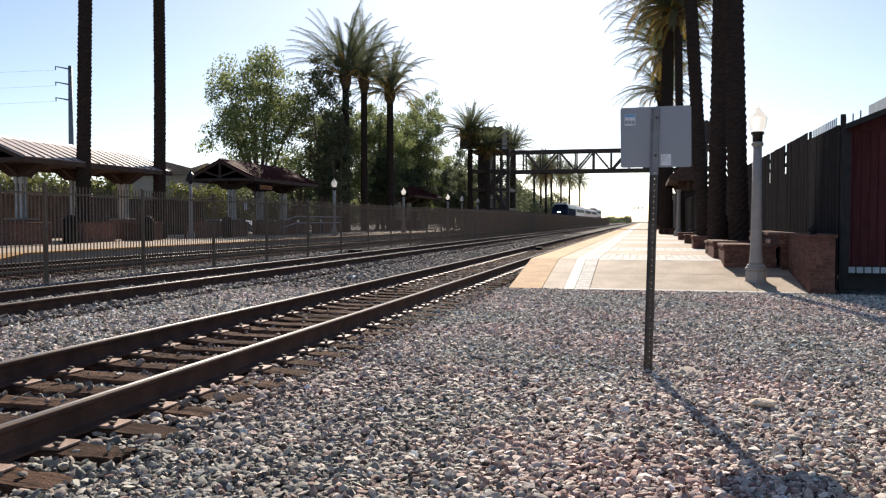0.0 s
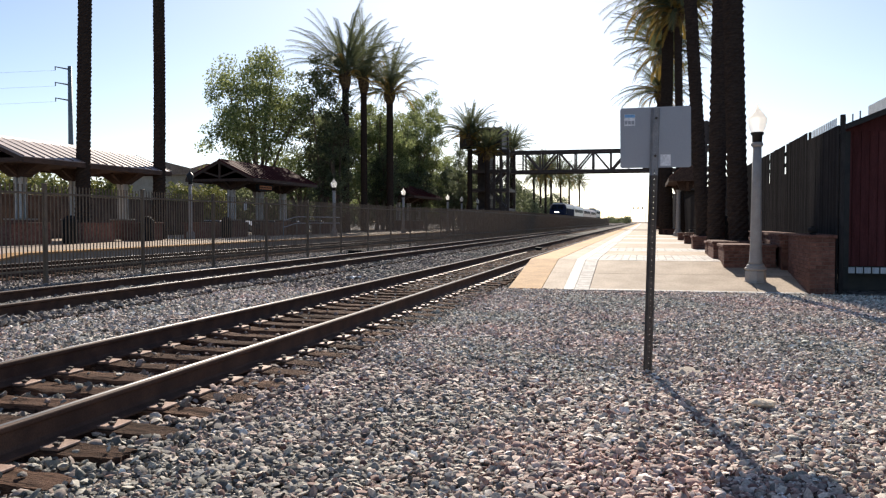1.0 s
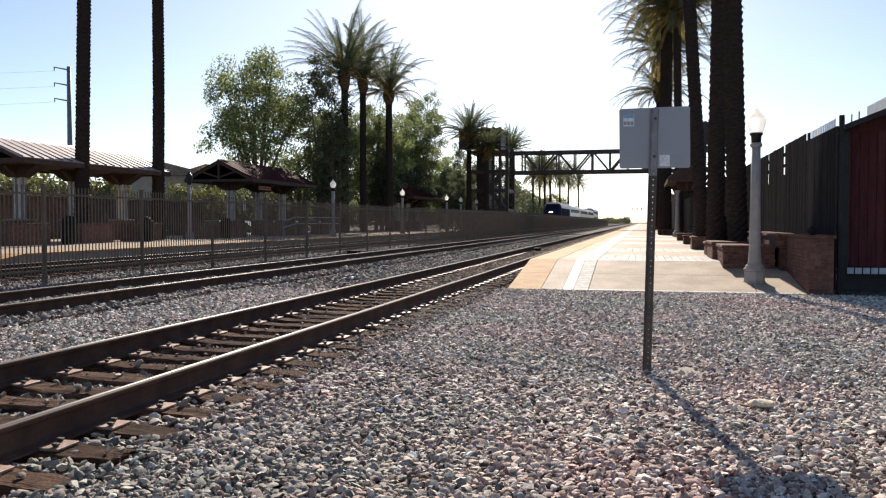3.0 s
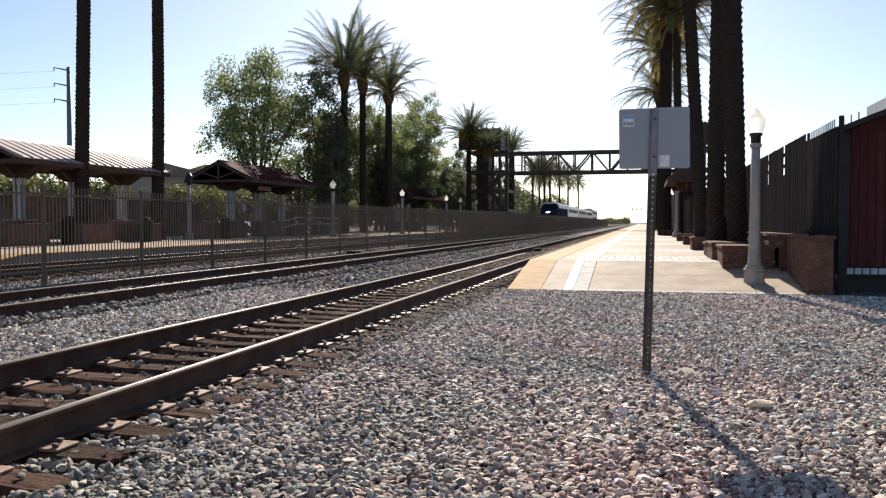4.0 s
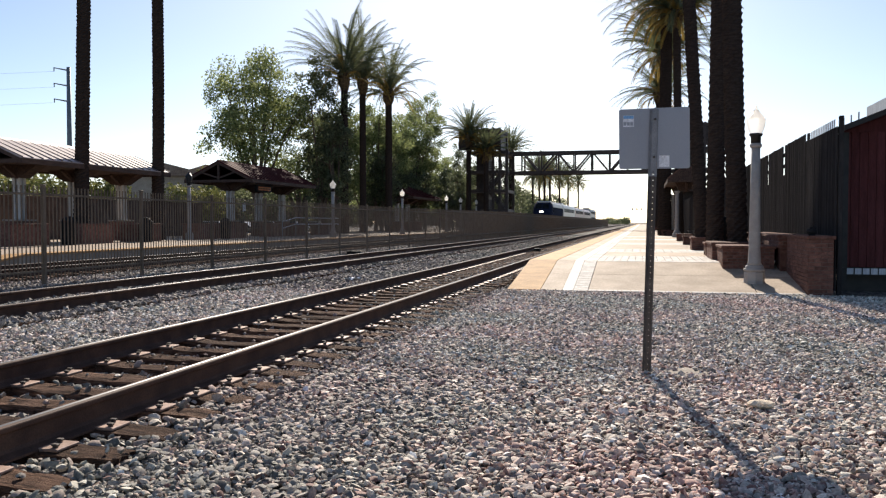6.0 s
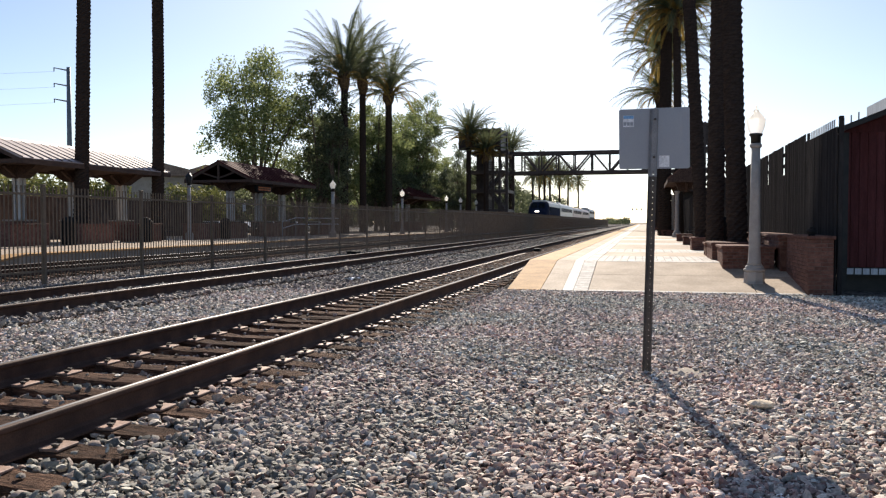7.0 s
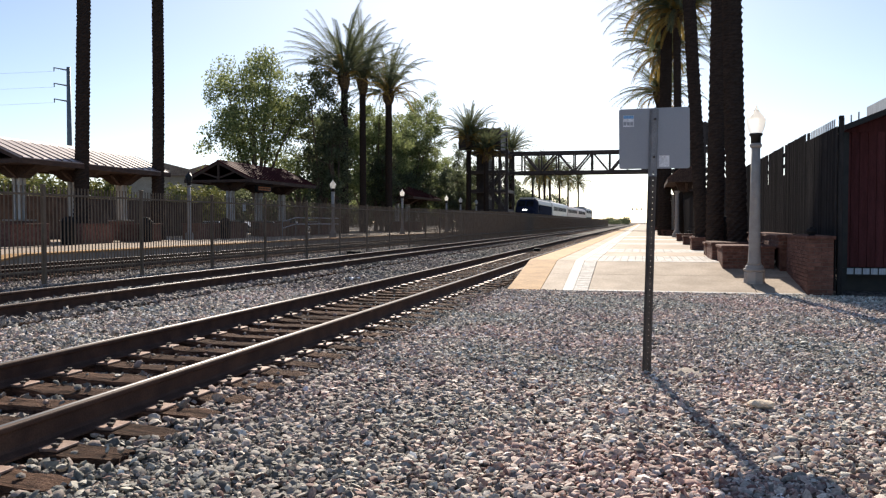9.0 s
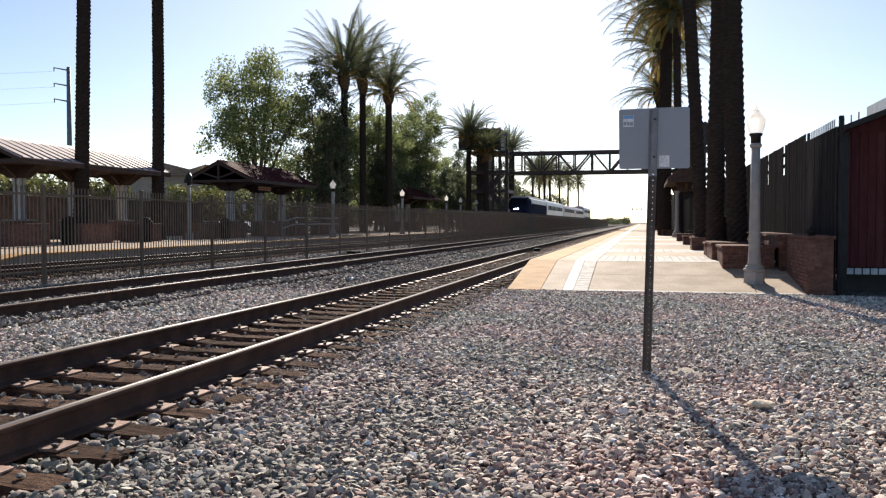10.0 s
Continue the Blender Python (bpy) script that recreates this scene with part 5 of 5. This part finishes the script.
def parked_car(x, y, rz, paint, label):
    t = thing("parked_car", x, y, GROUND_Z, label, "car", "parked cars", rz=rz)
    bm = bmesh.new()
    prism(bm, [(-2.2, 0.3), (-2.2, 0.75), (-2.05, 0.88), (-0.9, 0.95), (1.3, 1.0), (2.05, 0.95), (2.2, 0.7), (2.2, 0.3)], -0.88, 0.88)
    bmesh.ops.bevel(bm, geom=bm.edges[:], offset=0.06, segments=2, affect="EDGES")
    body = part("body", bm, M[paint], t)
    bm = bmesh.new()
    ring = [[bm.verts.new((a, s * w, z)) for a, w, z in ((-1.0, 0.80, 0.93), (-0.3, 0.66, 1.40), (0.9, 0.66, 1.43), (1.6, 0.78, 0.97))] for s in (-1, 1)]
    for k in range(4):
        bm.faces.new((ring[0][k], ring[0][(k + 1) % 4], ring[1][(k + 1) % 4], ring[1][k]))
    bm.faces.new(ring[0]); bm.faces.new(ring[1][::-1])
    bmesh.ops.recalc_face_normals(bm, faces=bm.faces)
    part("cabin", bm, M["car_glass"], t, "dark glazed cabin")
    part("roof", slab(-0.32, 0.92, -0.66, 0.66, 1.40, 1.46, 0.02), M[paint], t)
    for wx in (-1.35, 1.35):
        for s in (-1, 1):
            bm = bmesh.new()
            rod(bm, (wx, s * 0.7, 0.32), (wx, s * 0.9, 0.32), 0.32, n=18)
            w = part("wheel", bm, M["black"], t)
            bm = bmesh.new()
            rod(bm, (wx, s * 0.89, 0.32), (wx, s * 0.91, 0.32), 0.19, n=14)
            part("rim", bm, M["panel"], w)
    for s in (-1, 1):
        part("headlight", slab(-2.22, -2.12, s * 0.68 - 0.14, s * 0.68 + 0.14, 0.62, 0.76, 0.02), M["paper"], body)
    return t


def make_distance():
    rng = np.random.default_rng(77)
    cs = [(rng.uniform(-70, -12), rng.uniform(620, 760), rng.uniform(0, 3), rng.uniform(2, 4)) for k in range(70)]
    v, f = leaf_cloud(rng, cs, 14, 0.7)
    tagged(part("far_trees", raw_mesh("far_trees", v, f), M["leaf_dark"]), "distant hazy line of trees", "trees", kind="stuff")
    cs = [(rng.uniform(-40, -25), rng.uniform(135, 330), rng.uniform(0.5, 9), rng.uniform(1.5, 2.8)) for k in range(170)]
    v, f = leaf_cloud(rng, cs, 45, 0.32)
    bush = [(rng.uniform(-23, -19.5), rng.uniform(160, 300), rng.uniform(0.5, 5.0), rng.uniform(1.2, 2.2)) for k in range(70)]
    v2, f2 = leaf_cloud(rng, bush, 40, 0.3)
    v, f = np.vstack([v, v2]), np.vstack([f, f2 + len(v)])
    tagged(part("trackside_bushes", raw_mesh("trackside_bushes", v, f), M["leaf_dark"]), "dark bushes and trees beyond the opposite platform", "bushes", kind="stuff")


def signal_mast(x, y, h):
    t = thing("signal_gantry", x, y, 0, "distant grey railway signal gantry", "signal")
    for dx in (0, 9):
        part("mast", slab(dx - 0.09, dx + 0.09, -0.09, 0.09, 0, h), M["pole"], t)
    part("beam", slab(-0.3, 9.3, -0.15, 0.15, h - 0.2, h), M["pole"], t)
    for k in range(3):
        part("signal_head", slab(1.6 + 2.6 * k, 2.3 + 2.6 * k, -0.3, 0.1, h, h + 1.1, 0.05), M["pole"], t)


# ---------------------------------------------------------------- build
make_ground()
make_ballast()
make_tracks()
make_iron_fence()
make_bridge()
make_tower(-20.6, -16.0, 98.5, 103.5, "dark steel stair and lift tower of the footbridge")
make_tower(3.9, 8.6, 98.5, 103.5, "dark steel tower at the near end of the footbridge")
make_shed()
make_slat_fence()
make_sign()
street_lamp(2.17, 17.3, deck_z(17.3) - 0.03, "grey cast lamp post with a frosted acorn globe", "acorn lamps")
street_lamp(-22.6, 37.8, DECK, "grey platform lamp post with a dark lamp head", "acorn lamps", 3.5, "iron")
for yy in (45.6, 60.0, 74.5, 80.6, 88.6):
    street_lamp(-17.8, yy, DECK, "grey platform lamp post with a white globe", "acorn lamps", 3.4)

shelter(-25.6, 27.2, 37.5, 2.1, 3.78, 4.68, M["roof_light"], "long platform shelter with a sunlit ribbed metal roof", (29.45, 32.9, 36.45))
shelter(-25.05, 45.2, 55.0, 2.25, 3.88, 4.98, M["roof_red"], "gabled platform shelter with a maroon metal roof", (46.7, 50.6, 54.2), True)
shelter(-24.9, 80.0, 92.0, 2.3, 3.90, 5.03, M["roof_red"], "maroon roofed platform shelter farther along", (82, 86, 90))
shelter(2.4, 49.0, 60.0, 0.98, 3.77, 4.6, M["roof_brown"], "small platform shelter with a brown roof beside the fence", (51, 58), False, False, -0.4)
for yy in (26.5, 30.5, 34.2, 39.5, 43.0, 48.4, 51.6, 56.5):
    simple_planter(-23.0, yy, 0.9, 0.85, 2.0)
for yy in (31.5, 37.5, 49, 55):
    bench(-24.0, yy)
for yy in (28.2, 33.4, 40.8):
    bin_thing(-22.2, yy)

ramp_rail(-22.0, 47.7, 57.6)
notice_board(-24.3, 47.05)

palm(-23.8, 31.0, DECK, 17.0, 0.29, 3.8, 1, (0.5, 0), fronds=26)
palm(-23.8, 36.8, DECK, 17.0, 0.29, 3.8, 2, (0.1, 0), (0.1, 0), fronds=26)
palm(-23.75, 63.5, DECK, 12.9, 0.30, 5.6, 3, fronds=58, low=0.3, droop=0.85)
palm(-24.45, 70.0, DECK, 13.6, 0.30, 5.6, 4, fronds=56, dry=16, low=0.25, droop=0.9)
palm(-23.9, 76.0, DECK, 13.4, 0.34, 5.5, 5, fronds=56, dry=26, low=0.15)
palm(-20.0, 95.0, DECK, 11.0, 0.30, 4.3, 6, fronds=62, dry=36)
palm(-17.9, 95.0, DECK, 9.2, 0.30, 3.6, 7, dry=50, fronds=50)
palm(-20.5, 130.0, DECK, 12.2, 0.34, 4.4, 27, fronds=60)
palm(-26.0, 160.0, DECK, 15.0, 0.36, 4.6, 8)
for k, (px, py, ph) in enumerate(((-20, 172, 11.2), (-23.5, 180, 11.5), (-20.5, 187, 12.0), (-24, 196, 12.5), (-20, 204, 12.3), (-20, 228, 12.9), (-20, 265, 13.8))):
    palm(px, py, DECK, ph, 0.26, 5.2, 20 + k, fronds=62, dry=30, low=-0.6)
palm(2.305, 21.5, DECK, 18.5, 0.235, 3.6, 9, (-0.62, 0), fronds=26, flare=0.02)
palm(1.90, 23.4, DECK, 18.5, 0.222, 3.6, 10, (0.2, 0), fronds=26, flare=0.04)
palm(1.93, 28.1, DECK, 21.5, 0.205, 3.6, 11, (-1.42, 0), (0.03, 0), fronds=26, flare=0.04)
palm(1.48, 58.0, DECK, 15.9, 0.40, 5.4, 12, dry=60, fronds=95, low=-0.12, droop=0.9)
palm(1.75, 72.0, DECK, 15.3, 0.44, 5.6, 13, dry=60, fronds=90, low=-0.12, droop=0.9)
palm(1.75, 95.0, DECK, 15.4, 0.44, 5.6, 14, dry=50, fronds=80, low=-0.12, droop=0.9)
palm(2.35, 56.0, DECK, 14.8, 0.26, 4.4, 15, (-0.3, 0), dry=50, fronds=60, low=-0.3)
for x0, x1, y0, y1, h in ((1.70, 2.76, 18.75, 20.2, 0.50), (1.62, 2.72, 20.5, 22.3, 0.42), (1.66, 2.35, 23.0, 23.9, 0.36), (1.55, 2.30, 27.6, 28.6, 0.42)):
    box_planter(x0, x1, y0, y1, h)
for yy in (58, 72, 95):
    planter(1.7, yy, 0.9, 0.40)
for yy in (34.5, 41.0):
    planter(1.95, yy, 0.7, 0.35)
for yy in (33, 39, 46):
    bench(2.6, yy, 180)
bin_thing(2.6, 29.5)

tree(-29.9, 60.0, 0, 14.9, 4.7, 3.6, 31, clumps=175, per=160, size=0.12, shape=1.5, limbs=16)
tree(-25.4, 62.5, 0, 15.9, 2.5, 1.5, 32, "leaf_dark", "dark leafy tree among the palms", clumps=170, per=190, size=0.125, limbs=12)
tree(-28.0, 64.0, 0, 8.6, 2.4, 2.0, 59, "leaf", "low bushy green tree beside the dark tree", clumps=60, per=130)
tree(-27.5, 72.0, 0, 12.6, 3.5, 2.0, 33, "leaf", "bushy green tree beneath the palms")
tree(-26.6, 80.0, 0, 13.6, 2.6, 2.0, 57, "leaf", "bushy green tree between the palm trunks")
tree(-26.4, 92.0, 0, 15.4, 3.0, 2.5, 58, "leaf", "tall green tree between palms and footbridge")
tree(-27.0, 83.0, 0, 13.6, 4.0, 2.0, 34, "leaf", "bushy green tree beneath the palms")
tree(-27.0, 101.0, 0, 18.8, 3.7, 5.0, 35, "leaf", "tall slender green tree by the footbridge")
tree(-28.0, 115.0, 0, 11.0, 4.0, 1.5, 36, "leaf", "green tree behind the stair tower")
tree(-24.0, 62.2, 0, 11.0, 1.5, 1.0, 37, "leaf_dark", "narrow dark tree beside the palm trunks", per=300, clumps=100, size=0.11)
tree(-27.5, 93.0, 0, 13.0, 3.4, 2.0, 38, "leaf", "bushy green tree beneath the palms")
tree(-25.5, 78.5, 0, 8.5, 2.4, 1.0, 39, "leaf_dark", "dark rounded tree behind the lamps")
tree(-25.5, 90.0, 0, 8.0, 2.6, 1.0, 40, "leaf_dark", "dark rounded tree behind the lamps")
tree(-26.5, 112.0, 0, 9.5, 3.0, 1.0, 43, "leaf_dark", "dark rounded tree behind the lamps")
tree(-29.0, 83.5, 0, 14.2, 3.6, 2.0, 47, "leaf", "tall green tree among the palm trunks")
tree(-29.0, 99.0, 0, 16.0, 4.0, 2.0, 48, "leaf", "tall green tree among the palm trunks")
tree(-28.0, 125.0, 0, 14.0, 3.4, 1.0, 49, "leaf_dark", "dark tree behind the stair tower")
tree(-22.2, 131.0, 0, 11.5, 3.0, 1.0, 50, "leaf_dark", "dark tree behind the stair tower")
tree(-23.3, 107.0, 0, 9.5, 2.6, 1.0, 44, "leaf_dark", "dark tree behind the stair tower")
tree(-24.5, 122.0, 0, 11.5, 3.4, 1.0, 45, "leaf_dark", "dark tree behind the stair tower")
tree(-29.0, 75.0, 0, 13.5, 3.2, 2.0, 46, "leaf", "tall green tree among the palm trunks")
shrub_row(-40, -37.5, 66, 150, 6.5, 42, "tall green shrubs beyond the boundary wall")
shrub_row(-37.2, -35.8, 66, 150, 4.6, 55, "dark clipped hedge behind the parked cars", "leaf_dark")
shrub_row(-36, -33, 22, 49, 4.5, 41, "sunlit green hedge behind the opposite platform")
shrub_row(-36.6, -35.2, 57, 65, 4.3, 56, "olive green bushes beside the parked cars")
w = thing("boundary_wall", -30.2, 0, DECK, "dark brown block wall behind the opposite platform", "wall", kind="structure")
part("wall", slab(-0.15, 0.15, 10, 52, -0.4, 2.15), M["wall"], w)
part("cap", slab(-0.2, 0.2, 10, 52, 2.15, 2.25, 0.02), M["wall"], w)
parked_car(-34.0, 60.0, 8, "car_white", "white parked car beyond the opposite platform")
parked_car(-34.3, 65.0, 5, "car_dark", "dark parked car beyond the opposite platform")
parked_car(-34.0, 70.0, 8, "car_white", "white parked car beyond the opposite platform")
parked_car(-34.2, 75.5, 6, "car_dark", "dark parked car beyond the opposite platform")
parked_car(-34.0, 81.0, 8, "car_white", "white parked car beyond the opposite platform")
make_house(-48, 77, 10, 12, 6.0, 1.3, 20, "beige stucco house with a brown tiled roof")
make_house(-56, 100, 10, 12, 7.0, 1.7, 20, "second beige house with a tiled roof")
make_utility_pole(-59.6, 76, 17.9)
make_distance()
signal_mast(-8, 520, 9)
def dirt_patch():
    """Thin heap of sandy dirt beside the sign post."""
    rng = random.Random(21)
    bm = bmesh.new()
    bmesh.ops.create_grid(bm, x_segments=14, y_segments=14, size=1.0)
    for v in bm.verts:
        d = math.hypot(v.co.x, v.co.y)
        v.co = Vector((v.co.x * 0.21, v.co.y * 0.30, 0.024 * max(0.0, 1 - d) ** 0.6 + rng.uniform(0, 0.008) - (0.03 if d >= 0.95 else 0.0)))
    bmesh.ops.translate(bm, verts=bm.verts, vec=(PATCH[0], PATCH[1], GROUND_Z))
    tagged(part("dirt_patch", bm, M["dirt"], smooth=True), "thin patch of sandy dirt on the gravel", "dirt", kind="stuff")


dirt_patch()


def small_rock():
    rng = random.Random(8)
    bm = bmesh.new()
    bmesh.ops.create_icosphere(bm, subdivisions=2, radius=1)
    for v in bm.verts:
        v.co = Vector((v.co.x * 0.10, v.co.y * 0.065, v.co.z * 0.032)) * rng.uniform(0.85, 1.1)
    bmesh.ops.translate(bm, verts=bm.verts, vec=(0.835, 6.2, GROUND_Z + 0.055))
    tagged(part("flat_rock", bm, M["pale_rock"]), "pale sandy flat rock lying on the gravel", "rock")


def track_box(x, y, z, w, label):
    t = thing("track_box", x, y, z, label, "track equipment")
    part("housing", slab(-w / 2, w / 2, -0.25, 0.25, 0, w / 3, 0.02), M["black"], t)
    part("lid", slab(-w / 2 - 0.02, w / 2 + 0.02, -0.27, 0.27, w / 3, w / 3 + 0.03, 0.01), M["black"], t)
    part("foot", slab(-w / 2 - 0.15, w / 2 + 0.15, -0.08, 0.08, -0.04, 0.03), M["spike"], t)


def paper_scrap(x, y, seed):
    rng = random.Random(seed)
    bm = bmesh.new()
    bmesh.ops.create_grid(bm, x_segments=5, y_segments=5, size=0.16)
    for v in bm.verts:
        v.co.z = rng.uniform(0.0, 0.07)
        v.co.x += rng.uniform(-0.03, 0.03)
    bmesh.ops.solidify(bm, geom=bm.faces[:], thickness=0.003)
    bmesh.ops.translate(bm, verts=bm.verts, vec=(x, y, -0.02))
    tagged(part("paper_scrap", bm, M["paper"]), "crumpled white paper scrap on the ballast", "litter")


def flood_light(x, y, z):
    t = thing("flood_light", x, y, z, "small black flood light on the brick pier", "flood light")
    part("base", slab(-0.05, 0.05, -0.05, 0.05, 0, 0.03, 0.005), M["black"], t)
    bm = bmesh.new()
    lathe(bm, [(0.05, 0.03), (0.09, 0.05), (0.10, 0.10), (0.08, 0.13)], 12)
    part("head", bm, M["black"], t, smooth=True)
    bm = bmesh.new()
    rod(bm, (0, 0, 0.13), (0, 0, 0.16), 0.03, n=8)
    part("cap", bm, M["black"], t)


flood_light(3.05, 16.4, 1.04)
small_rock()
paper_scrap(-6.4, 17.6, 5)
track_box(-11.3, 31.2, -0.03, 0.42, "low dark trackside equipment box on the ballast")
track_box(-4.6, 36.9, 0.0, 0.26, "small dark box between the rails")
make_platform()
make_brickwork()
loco = make_locomotive()
coaches = [make_coach(4.45, M["white_and_glint"], "white and silver passenger coach behind the locomotive"),
           make_coach(4.3, M["rose"], "rose tinted passenger coach with a dusty red stripe"),
           make_coach(4.3, M["rose"], "rose tinted passenger coach with a dusty red stripe"),
           make_coach(4.9, M["silver"], "tall silver passenger coach at the rear")]


def motions():
    """The arriving train: nose distance along the track by seconds."""
    run = ((0.0, 150.8), (1.0, 147.2), (2.5, 141.4), (4.0, 135.3), (5.5, 128.6), (7.0, 120.7), (8.0, 114.6), (9.0, 107.7), (10.0, 100.4))
    for ob, back in ((loco, 0.0), (coaches[0], 20.1), (coaches[1], 46.2), (coaches[2], 72.3), (coaches[3], 98.4)):
        walk(ob, [(t, pose(TRACKS[2], s + back, RAIL_TOP)) for t, s in run])


motions()
